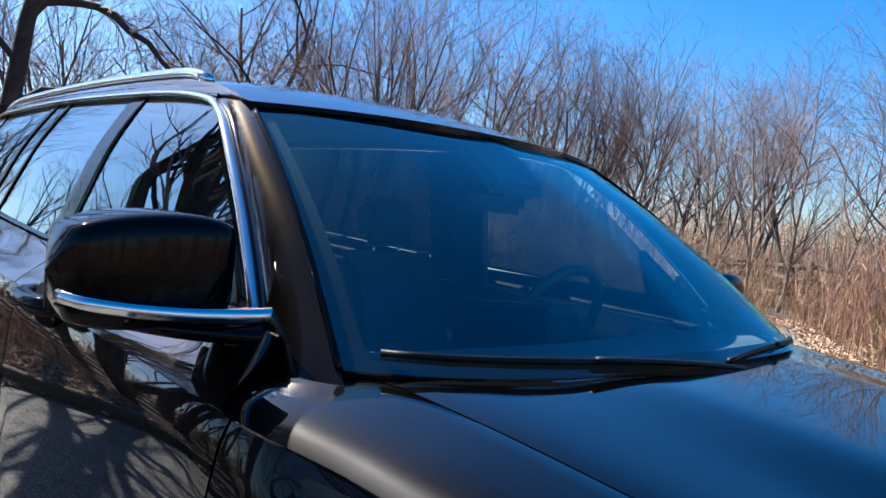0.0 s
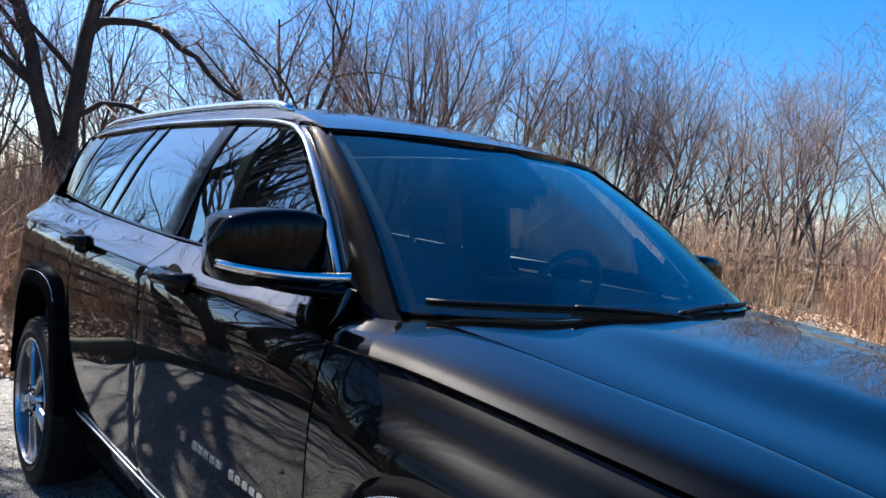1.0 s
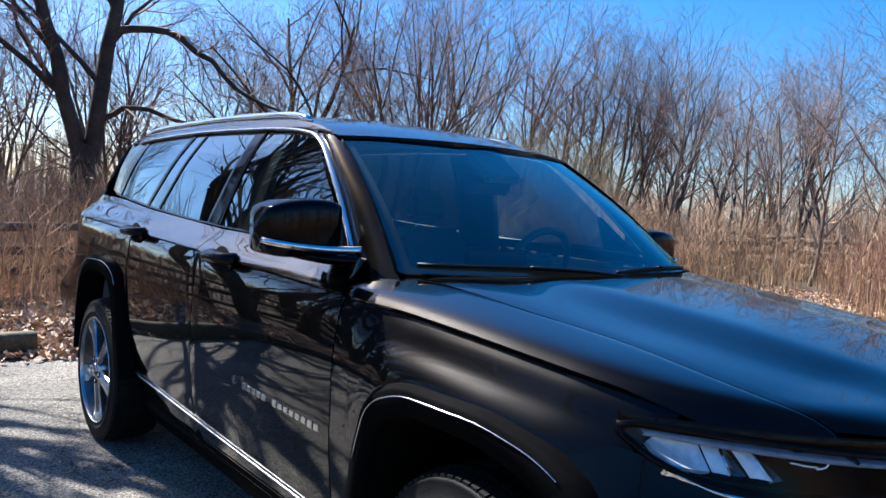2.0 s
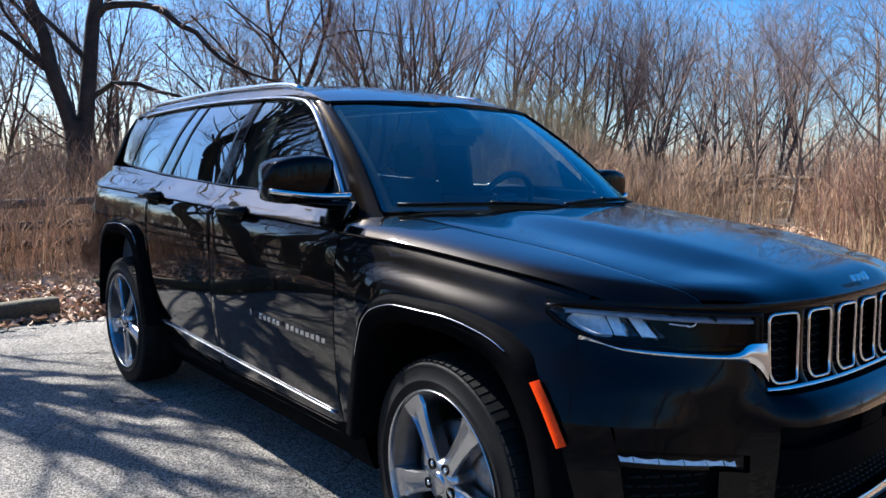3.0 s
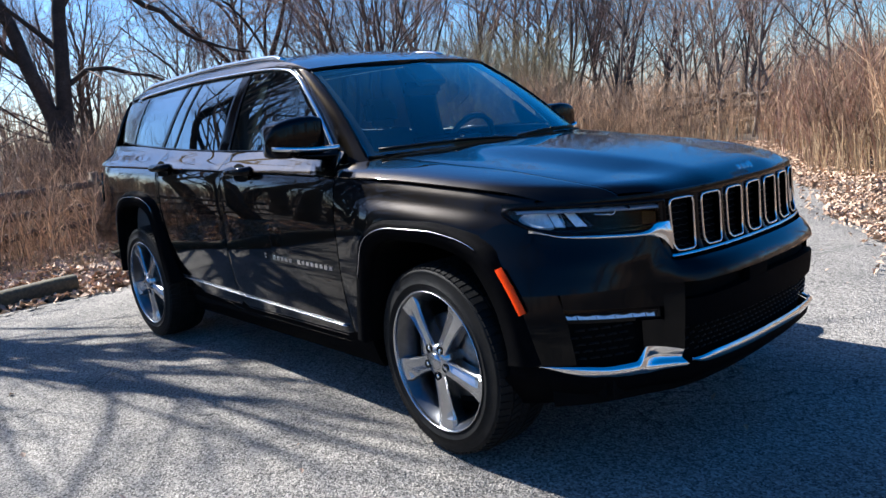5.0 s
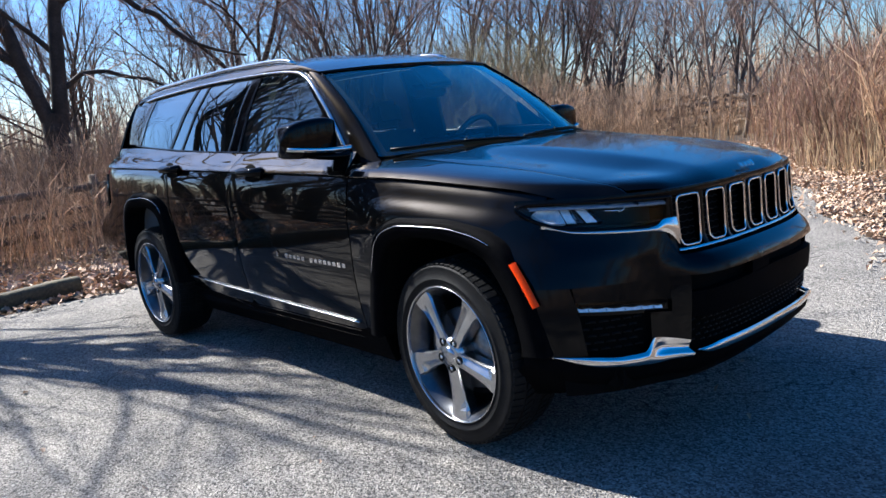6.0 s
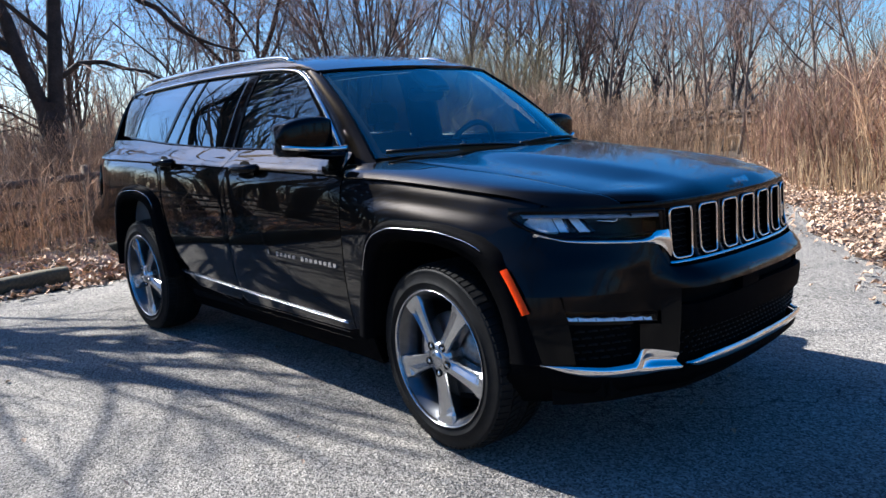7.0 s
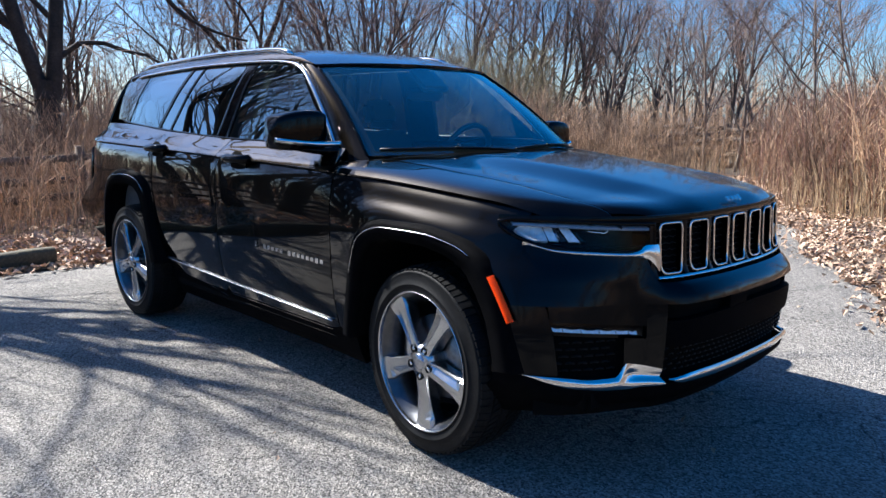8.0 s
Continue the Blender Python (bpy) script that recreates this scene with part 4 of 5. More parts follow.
# painted surround between the slots
for k in range(8):
    b = Build()
    y0 = -0.50575 + 0.1445 * k
    ws = np.linspace(y0 - 0.011, y0 + 0.011, 5)
    b.grid(np.array([[nose(1, 0.0)(np.array(w), np.array(z)) for z in np.linspace(0.80, 1.008, 10)] for w in ws]), 0.03, False)
    part("grille_bar", b, PAINT, grille)
b = Build()
ws = np.linspace(-0.50, 0.50, 40)
b.grid(np.array([[nose(1, 0.008)(np.array(w), np.array(z)) for z in np.linspace(0.804, 0.811, 4)] for w in ws]), 0.02, False)
part("grille_base", b, CHROME, grille, "chrome bar under the grille")
b = Build()
ws = np.linspace(-0.86, 0.86, 60)
b.grid(np.array([[nose(1, 0.0)(np.array(abs(w)), np.array(z)) * np.array((1, np.sign(w) or 1, 1)) for z in np.linspace(1.006, 1.032, 4)] for w in ws]), 0.02, False)
part("grille_header", b, GLOSS_BLACK, car, "black strip under the hood edge")
# lower intake: plate bar, divider and mesh
b = Build()
ws = np.linspace(-0.498, 0.498, 30)
b.grid(np.array([[nose(1, -0.004)(np.array(w), np.array(z)) for z in np.linspace(0.555, 0.652 + 0.018 * (1 - abs(w) / 0.5), 6)] for w in ws]), 0.03, False)
part("intake_bar", b, PLASTIC, car, "black bar across the lower intake")
b = Build()
ws = np.linspace(-0.19, -0.06, 8)
b.grid(np.array([[nose(1, -0.006)(np.array(w), np.array(z)) for z in np.linspace(0.66, 0.722, 5)] for w in ws]), 0.03, False)
part("sensor_panel", b, PLASTIC, car, "flat black sensor panel in the intake")
b = Build()
for r in range(5):
    for k in range(31):
        w = -0.48 + 0.032 * k + (0.016 if r % 2 else 0)
        if abs(w) > 0.485:
            continue
        c = nose(1, -0.025)(np.array(w), np.array(0.462 + 0.020 * r))
        b.tube([c + np.array((0, -0.012, 0.0)), c + np.array((0.002, 0, 0.003)), c + np.array((0, 0.012, 0))], 0.003, 4)
part("intake_mesh", b, VOID_GLOSS, car, "black mesh of the lower intake")

# ---- wheels ----
def make_wheel():
    """One wheel about its centre, outer face towards -y."""
    R = 0.3875
    b = Build()
    # rim lip and barrel
    b.lathe([(0.279, 0.006), (0.2835, -0.002), (0.285, -0.010), (0.2832, -0.014), (0.2805, -0.012), (0.2795, -0.006), (0.278, 0.004)], 64)
    wheel = new("wheel", b.data("wheel", RIM))
    bb = Build()
    bb.lathe([(0.279, 0.002), (0.272, 0.008), (0.258, 0.026), (0.243, 0.055), (0.236, 0.09), (0.234, 0.19)], 48)
    part("rim_barrel", bb, RIM_GREY, wheel, "grey rim barrel")
    tagged(wheel, "five-spoke machined alloy wheel with black tyre")
    # five spokes that widen to the rim, one side cut back as a facet
    DOWN = -math.pi / 2 + 0.05
    for k in range(5):
        a0 = DOWN + k * 2 * math.pi / 5
        P = []
        for r, hw, y, cut in ((0.040, 0.027, -0.003, 0.0), (0.070, 0.031, -0.004, 0.3), (0.095, 0.0315, -0.003, 0.9), (0.135, 0.0325, 0.000, 1.0), (0.175, 0.037, 0.003, 1.0), (0.205, 0.041, 0.005, 1.0), (0.228, 0.047, 0.006, 0.7), (0.242, 0.052, 0.006, 0.1), (0.276, 0.056, 0.002, 0.0)):
            row = []
            for u, d in ((-1.0, 0.060), (-1.0, 0.012), (-0.90, 0.003), (-0.5, 0.0), (-0.04, 0.0), (0.06, 0.002), (0.62, 0.017), (0.80, 0.018), (0.90, 0.008), (1.0, 0.016), (1.0, 0.060)):
                dd = d if abs(u) > 0.85 else d * cut
                th = a0 + math.asin(max(-1, min(1, u * hw / r)))
                row.append((r * math.cos(th), y + dd, r * math.sin(th)))
            P.append(row)
        b = Build()
        b.grid(np.array(P), 0, True)
        for f in range(len(b.s)):
            b.s[f] = False
        part("spoke", b, RIM, wheel)
    b = Build()
    b.lathe([(0.0, -0.014), (0.030, -0.013), (0.034, -0.008), (0.036, 0.0)], 32)
    part("centre_cap", b, SATIN, wheel, "grey round centre cap")
    b = Build()
    b.lathe([(0.035, -0.006), (0.062, -0.002), (0.072, 0.03), (0.07, 0.08)], 32)
    part("hub", b, RIM, wheel)
    for k in range(5):
        a = DOWN + k * 2 * math.pi / 5
        b = Build()
        c = (0.060 * math.cos(a), 0, 0.060 * math.sin(a))
        b.lathe([(0.0, -0.008), (0.007, -0.008), (0.009, -0.004), (0.0095, 0.01)], 8, centre=c)
        part("lug_nut", b, CHROME, wheel, "bright lug nut")
        # near-black disc round the nut: recess shade given by colour, nothing is sunk
        b = Build()
        b.lathe([(0.0175, -0.0075), (0.0165, -0.004), (0.0, -0.0035)], 14, centre=c)
        part("lug_shade", b, DARK, wheel, "near-black disc for the shade round a lug nut")
    b = Build()
    b.lathe([(0.06, 0.075), (0.175, 0.075), (0.177, 0.10), (0.06, 0.10)], 40)
    part("brake_disc", b, DISC, wheel, "steel brake disc")
    b = Build()
    b.grid(np.array([[(r * math.cos(t), y, r * math.sin(t)) for r, y in ((0.11, 0.06), (0.12, 0.048), (0.175, 0.048), (0.188, 0.06), (0.188, 0.12))] for t in np.linspace(2.7, 3.65, 12)]), 0.0, True)
    part("caliper", b, SATIN, wheel, "grey brake caliper")
    # added near-black disc that stands for the shade behind the brake
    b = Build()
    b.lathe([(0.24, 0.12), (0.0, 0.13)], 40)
    part("wheel_back_shade", b, DARK, wheel, "near-black disc for the shade behind the spokes")
    # tyre carcass with rounded shoulders and sidewall rings
    b = Build()
    b.lathe([(0.268, 0.21), (0.27, 0.235), (0.31, 0.255), (0.35, 0.25), (0.374, 0.228), (0.381, 0.20), (0.3835, 0.12), (0.381, 0.04), (0.374, 0.012), (0.366, -0.002), (0.360, -0.006), (0.356, -0.004),
             (0.335, -0.012), (0.318, -0.013), (0.316, -0.0155), (0.312, -0.0155), (0.310, -0.013), (0.295, -0.010), (0.2885, -0.006), (0.2875, -0.0095), (0.284, -0.010), (0.279, -0.002)], 96)
    tyre = part("tyre", b, RUBBER, wheel, "black rubber tyre with siped tread")
    # tread blocks and shoulder lugs
    b = Build()
    n = 76
    for k in range(n):
        a = 2 * math.pi * k / n
        for (y0, y1, r0, r1, skew) in ((0.0, 0.045, 0.375, 0.386, 0.0), (0.056, 0.095, 0.380, R, 0.35), (0.105, 0.14, 0.380, R, -0.35), (0.15, 0.19, 0.380, R, 0.35), (0.20, 0.24, 0.372, 0.385, 0.0)):
            w = math.pi / n * 0.74
            V = []
            for r in (r0 - 0.006, r1):
                for yy in (y0, y1):
                    sh = skew * (yy - (y0 + y1) / 2)
                    drop = 0.010 if (yy == 0.0 or yy == 0.24) else 0.0
                    for t in (-w, w):
                        q = a + t + sh * 3
                        V.append(((r - drop) * math.cos(q), yy, (r - drop) * math.sin(q)))
            F = [(4, 5, 7, 6), (0, 1, 5, 4), (2, 6, 7, 3), (0, 4, 6, 2), (1, 3, 7, 5)]
            b.add(V, F, False)
    part("tread", b, RUBBER, tyre)
    # raised lettering on the sidewall, unreadable: short bars
    for centre, count in ((-1.0, 11), (2.1, 6)):
        for k in range(count):
            t = centre + (k - count / 2) * 0.052
            b = Build()
            P = [[(r * math.cos(q), -0.0135 + abs(r - 0.335) * 0.2, r * math.sin(q)) for q in (t, t + 0.034)] for r in (0.327, 0.335, 0.343)]
            b.grid(np.array(P), 0.003, False)
            part("sidewall_bar", b, RUBBER, tyre)
    return wheel


first = make_wheel()
first.parent = car
first.matrix_basis = pose(0, -0.943, 0.397, 0, 0, -4.5) @ Matrix.Scale(1.025, 4)
for x, s, turn in ((WB, -1, 0), (0, 1, 175.5), (WB, 1, 180)):
    o = copy_thing(first, pose(x, s * 0.945, 0.397, 0, 4 if s < 0 else 0, turn))
    o.parent = car
first.matrix_basis = pose(0, -0.943, 0.397, 0, 0, -4.5) @ Matrix.Scale(1.025, 4)

# ---- inside the car ----
b = Build()
P = []
for k in np.linspace(-1, 1, 30):
    lo = windscreen(k * 0.97, 0.05, -0.02)
    P.append([lo + np.array((-0.02, 0, -0.02)), lo + np.array((-0.15, 0, -0.045)), lo + np.array((-0.36, 0, -0.05)), lo + np.array((-0.42, 0, -0.075)), lo + np.array((-0.44, 0, -0.16)), lo + np.array((-0.40, 0, -0.5))])
b.grid(np.array(P), 0, False)
part("dashboard", b, INTERIOR, car, "dark dashboard")
b = Build()
b.box((-0.93, 0.0, 1.175), (0.03, 0.34, 0.16), 0.01)
part("dash_screen", b, GLOSS_BLACK, car, "dark dashboard screen")


def seat(x, y, w=0.50, dz=0.0):
    b = Build()
    b.box((x, y, 0.80 + dz), (0.52, w, 0.18), 0.06)
    base = part("seat", b, LEATHER, car, "black leather seat")
    b = Build()
    b.box((x - 0.33, y, 1.06 + dz), (0.15, w, 0.62), 0.055, Matrix.Rotation(radians(-16), 4, "Y"))
    part("backrest", b, LEATHER, base)
    b = Build()
    b.box((x - 0.44, y, 1.475 + dz), (0.11, 0.26, 0.19), 0.045, Matrix.Rotation(radians(-10), 4, "Y"))
    rest = part("headrest", b, LEATHER, base)
    for d in (-0.06, 0.06):
        b = Build()
        b.tube([(x - 0.42, y + d, 1.32 + dz), (x - 0.435, y + d, 1.42 + dz)], 0.006, 8)
        part("headrest_post", b, CHROME, base, "bright headrest post")


seat(-1.46, -0.37, 0.50, -0.065)
seat(-1.46, 0.37, 0.50, -0.065)
seat(-2.50, -0.37, 0.5, -0.05)
seat(-2.50, 0.37, 0.5, -0.05)
b = Build()
c, ax = Vector((-1.055, 0.37, 1.165)), Matrix.Rotation(radians(-68), 4, "Y")
ring = [c + (ax @ Vector((0.185 * math.cos(t), 0.185 * math.sin(t), 0))) for t in np.linspace(0, 2 * math.pi, 49)]
b.tube(ring, 0.017, 8, False)
wheel_rim = part("steering_wheel", b, LEATHER, car, "black leather steering wheel")
b = Build()
b.box(None, (0.14, 0.16, 0.05), 0.02, Matrix.Translation(c) @ ax)
for d in (-1, 1):
    b.box(None, (0.035, 0.13, 0.02), 0.006, Matrix.Translation(c + ax @ Vector((0, 0.12 * d, 0))) @ ax)
b.box(None, (0.13, 0.04, 0.02), 0.006, Matrix.Translation(c + ax @ Vector((-0.11, 0, 0))) @ ax)
part("wheel_hub", b, INTERIOR, wheel_rim)
b = Build()
b.box((-1.02, 0.0, 1.515), (0.05, 0.26, 0.075), 0.018)
inner_mirror = part("rear_view_mirror", b, GLOSS_BLACK, car, "black rear view mirror")
b = Build()
b.box((-0.985, 0.0, 1.585), (0.18, 0.20, 0.04), 0.015, Matrix.Rotation(radians(37), 4, "Y"))
part("camera_housing", b, INTERIOR, car, "dark sensor housing at the windshield")
b = Build()
b.grid(np.array([[(x, y, float(roof_edge(min(x, -1.2))) - 0.035 + 0.03 * (1 - abs(y / 0.56) ** 2)) for y in np.linspace(-0.56, 0.56, 9)] for x in np.linspace(-3.9, -1.15, 16)]), 0, True)
part("headliner", b, LINER, car, "grey headliner")
b = Build()
b.box((-2.2, 0, 0.62), (3.3, 1.6, 0.06), 0.01)
b.box((-0.62, 0, 0.80), (0.06, 1.4, 0.55), 0.01)
b.box((-3.95, 0, 0.95), (0.06, 1.3, 0.75), 0.01)
for s in (-1, 1):
    b.box((-2.4, s * 0.80, 0.89), (3.0, 0.04, 0.60), 0.01)
part("cabin_tub", b, INTERIOR, car, "dark cabin floor and door cards")
for s in (-1, 1):
    b = Build()
    P = [[cabin(s, -0.05)(np.array(x), np.array(z)) for x in np.linspace(-1.98, -1.68, 4)] for z in np.linspace(1.2, 1.70, 8)]
    P = np.array([[p + np.array((0.28 * (p[2] - 1.26) * 0.5, 0, 0)) for p in row] for row in P])
    b.grid(P, 0.03, s < 0)
    part("belt_pillar", b, INTERIOR, car, "dark inner centre pillar")

# ---- wipers and cowl ----
b = Build()
P = []
for k in np.linspace(-1, 1, 40):
    base = windscreen(k, 0.0)
    hx = -0.305 - 0.235 * k * k
    P.append([base + np.array((-0.02, 0, -0.004)), np.array((base[0] * 0.5 + hx * 0.5, base[1], base[2] - 0.035)), np.array((hx, base[1] * 0.96, base[2] - 0.045))])
b.grid(np.array(P), 0, False)
part("cowl", b, VOID_GLOSS, car, "black plastic cowl below the windshield")
for ks, vs in (((-0.93, -0.6, -0.35, -0.05), (0.046, 0.038, 0.022, -0.004)), ((0.02, 0.3, 0.55, 0.80), (0.0, 0.02, 0.026, 0.016))):
    b = Build()
    q = spline(list(zip(ks, vs)), 16)
    pts = [windscreen(k, v, 0.006) for k, v in q]
    b.tube(pts, 0.0062, 6)
    wiper = part("wiper", b, VOID_GLOSS, car, "black wiper blade")
    b = Build()
    e = pts[8]
    p0 = windscreen(ks[-1] + 0.10, -0.03, 0.012)
    b.tube(spline([p0, (p0 + e) / 2 + np.array((0.004, 0, 0.006)), e + np.array((0.004, 0, 0.004))], 10), 0.009, 6, True, 0.6)
    part("wiper_arm", b, VOID_GLOSS, wiper)


# ---- surroundings ----


def fast(name, V, F, material, smooth=True):
    """A mesh from arrays of points and of faces with one corner count."""
    V, F = np.asarray(V, np.float32), np.asarray(F, np.int32)
    me = bpy.data.meshes.new(name)
    me.vertices.add(len(V))
    me.vertices.foreach_set("co", V.ravel())
    k = F.shape[1]
    me.loops.add(F.size)
    me.loops.foreach_set("vertex_index", F.ravel())
    me.polygons.add(len(F))
    me.polygons.foreach_set("loop_start", np.arange(0, F.size, k, dtype=np.int32))
    me.polygons.foreach_set("use_smooth", np.full(len(F), smooth))
    me.update(calc_edges=True)
    me.materials.append(material)
    return me


def sticks(P0, P1, R0, R1, sides=3):
    """Tapered prisms from P0 to P1, all at once."""
    P0, P1 = np.asarray(P0, float), np.asarray(P1, float)
    d = P1 - P0
    d /= np.linalg.norm(d, axis=1, keepdims=True) + 1e-9
    ref = np.where(np.abs(d[:, 2:3]) < 0.9, np.array([[0, 0, 1.0]]), np.array([[1.0, 0, 0]]))
    e1 = np.cross(d, ref)
    e1 /= np.linalg.norm(e1, axis=1, keepdims=True) + 1e-9
    e2 = np.cross(e1, d)
    n = len(P0)
    a = np.arange(sides) * 2 * math.pi / sides
    ring = np.cos(a)[None, :, None] * e1[:, None] + np.sin(a)[None, :, None] * e2[:, None]
    A = P0[:, None] + ring * np.asarray(R0)[:, None, None]
    B = P1[:, None] + ring * np.asarray(R1)[:, None, None]
    V = np.concatenate([A, B], 1).reshape(-1, 3)
    o = np.arange(n)[:, None] * 2 * sides
    F = np.concatenate([np.stack([o[:, 0] + i, o[:, 0] + (i + 1) % sides, o[:, 0] + sides + (i + 1) % sides, o[:, 0] + sides + i], 1) for i in range(sides)])
    return V, F


def join(parts):
    V, F, o = [], [], 0
    for v, f in parts:
        V.append(v)
        F.append(f + o)
        o += len(v)
    return np.concatenate(V), np.concatenate(F)


def grow(r, start, way, length, radius, level, top, segs, spread, up, kids, wander=0.16, thick=0.42, first=0.22):
    """Grows one limb and its branches; fills segs[level] with (p0, p1, r0, r1)."""
    n = max(2, 6 - level - (level > 2))
    p, d = np.array(start, float), np.array(way, float)
    pts, rad = [p.copy()], [radius]
    for i in range(n):
        d = d + r.normal(0, wander, 3) + np.array((0, 0, up * (0.5 if level else 0.2)))
        d /= np.linalg.norm(d)
        p = p + d * length / n
        pts.append(p.copy())
        rad.append(radius * (1 - 0.72 * (i + 1) / n))
    for i in range(n):
        segs[level].append((pts[i], pts[i + 1], rad[i], rad[i + 1]))
    if level < top:
        count = kids[level]
        for k in range(count):
            u = first + (1 - first) * (k + r.random()) / count
            i = min(int(u * n), n - 1)
            q = pts[i] + (pts[i + 1] - pts[i]) * (u * n - i)
            ax = r.normal(0, 1, 3)
            base = pts[i + 1] - pts[i]
            base /= np.linalg.norm(base)
            side = np.cross(base, ax)
            side /= np.linalg.norm(side) + 1e-9
            ang = spread * (0.7 + 0.6 * r.random())
            w = base * math.cos(ang) + side * math.sin(ang)
            rr = rad[i] * (thick + 0.2 * r.random())
            grow(r, q, w, length * (0.42 + 0.28 * r.random()) * (1.15 - 0.45 * u), max(rr, 0.0025), level + 1, top, segs, spread, up, kids, wander * 1.15, 0.40, 0.2)


def tree_meshes(seed, stems, height, radius, kids, spread=0.7, up=0.06, bark=None, lean=0.15, wander=0.12, thick=0.42, first=0.22, twig=0.0022):
    """Trunk and crown meshes of one bare tree."""
    r = np.random.default_rng(seed)
    top = len(kids)
    segs = [[] for _ in range(top + 1)]
    for k in range(stems):
        a = 2 * math.pi * (k + r.random() * 0.5) / stems + seed
        tilt = lean * (0.6 + 0.8 * r.random()) if stems > 1 else lean * 0.4
        way = np.array((math.cos(a) * tilt, math.sin(a) * tilt, 1.0))
        off = np.array((math.cos(a), math.sin(a), 0)) * radius * (0.7 if stems > 1 else 0)
        grow(r, off - np.array((0, 0, 0.25)), way / np.linalg.norm(way), height * (0.85 + 0.3 * r.random()), radius * (0.8 + 0.4 * r.random()), 0, top, segs, spread, up, kids, wander, thick, first)
    def pack(levels, sides):
        out = []
        for lv in levels:
            if segs[lv]:
                a = segs[lv]
                r0 = np.array([q[2] for q in a])
                r1 = np.array([q[3] for q in a])
                out.append(sticks([q[0] for q in a], [q[1] for q in a], np.maximum(r0, twig), np.maximum(r1, twig * 0.7), sides))
        return join(out)
    tv, tf = pack(range(0, 2), 7)
    cv, cf = pack(range(2, top + 1), 3)
    return fast("trunk", tv, tf, bark or BARK), fast("crown", cv, cf, TWIG, False)


def tree(meshes, m, label, group="trees round the road"):
    ob = new("tree")
    ob.empty_display_size = 0.5
    ob.matrix_world = m
    for name, me in zip(("trunk", "crown"), meshes):
        o = new(name, me)
        o.parent = ob
    return tagged(ob, label, "tree", group)


# ground: one sheet to the horizon, gently uneven away from the road
def on_road(x, y):
    """How far a place lies inside the asphalt (minus: outside), in metres."""
    left = x + 5.55 + 0.12 * np.sin(y * 1.9) + 0.05 * np.sin(y * 5.3 + 1) + 0.10 * np.clip(-y - 1.2, 0, 9)
    far = (0.30 + 0.10 * np.sin(y * 2.2) + 0.05 * np.sin(y * 6.1)) - (x + 0.60 * (y - 3.4))
    far = np.where(y < 2.0, 0.30 + 0.84 + 1.9 * np.clip((2.0 - y) / 2.4, 0, 1) + 0.15 * np.sin(y * 1.7) - x, far)
    near = y + 4.1 + 0.2 * np.sin(x * 1.3) + 0.08 * np.sin(x * 4.1)
    back = np.where(x < -2.6, 3.2 - y + 0.2 * np.sin(x * 1.7), 30.0 - y)
    lane = x + 0.60 * (y - 3.4) + 3.4
    back = np.where((y > 3.2), np.minimum(lane, 15 - y), back)
    return np.minimum(np.minimum(left, far), np.minimum(near, back))


def sheet_mesh(xs, ys, fn, name, material):
    X, Y = np.meshgrid(xs, ys, indexing="ij")
    V = np.stack([X, Y, fn(X, Y)], -1).reshape(-1, 3)
    a, b2 = X.shape
    i = np.arange(a * b2).reshape(a, b2)
    F = np.stack([i[:-1, :-1], i[1:, :-1], i[1:, 1:], i[:-1, 1:]], -1).reshape(-1, 4)
    return V, F, fast(name, V, F, material)


def bumpy(X, Y):
    out = np.clip(-on_road(X, Y) - 0.15, 0, 3)
    rough = 0.05 * np.sin(X * 2.1 + Y * 1.3) * np.sin(Y * 2.7 - X) + 0.03 * np.sin(X * 5.3) * np.sin(Y * 6.1) + 0.10 * np.sin(X * 0.5 + 1) * np.sin(Y * 0.43)
    return -0.035 + np.clip(out, 0, 1) * (0.06 + rough) * (np.hypot(X, Y) < 200)


def steps(near, step, far):
    a = list(np.arange(-near, near + 1e-6, step))
    k, d = near, step
    while k < far:
        d *= 1.35
        k += d
        a = [-k] + a + [k]
    return np.array(a)


xs, ys = steps(16, 0.16, 900), steps(16, 0.16, 900)
V, F, me = sheet_mesh(xs, ys, bumpy, "ground", SOIL)
tagged(new("ground", me), "brown leaf-strewn soil and dry grass ground", "ground", kind="structure")
# asphalt: the cells of a fine sheet that lie on the road
xs, ys = np.arange(-7, 9.01, 0.10), np.arange(-8, 22.01, 0.10)
X, Y = np.meshgrid(xs, ys, indexing="ij")
inside = on_road(X, Y) > 0
# pull the outermost points in to the road's own edge
for _ in range(3):
    d = np.minimum(on_road(X, Y), 0)
    gx, gy = (on_road(X + 0.02, Y) - on_road(X - 0.02, Y)) / 0.04, (on_road(X, Y + 0.02) - on_road(X, Y - 0.02)) / 0.04
    near_edge = (d < 0) & (d > -0.16)
    g2 = np.clip(gx * gx + gy * gy, 0.5, 9)
    X, Y = X - near_edge * np.clip(d * gx / g2, -0.08, 0.08), Y - near_edge * np.clip(d * gy / g2, -0.08, 0.08)
V = np.stack([X, Y, 0.006 * np.sin(X * 0.9) * np.sin(Y * 0.8) - 0.006 + 0 * X], -1)
edge = np.clip(on_road(X, Y), 0, 0.3) / 0.3
V[..., 2] -= 0.018 * (1 - edge)
i = np.arange(X.size).reshape(X.shape)
cells = inside[:-1, :-1] | inside[1:, :-1] | inside[1:, 1:] | inside[:-1, 1:]
F = np.stack([i[:-1, :-1], i[1:, :-1], i[1:, 1:], i[:-1, 1:]], -1)[cells]
used = np.unique(F)
remap = np.full(X.size, -1)
remap[used] = np.arange(len(used))
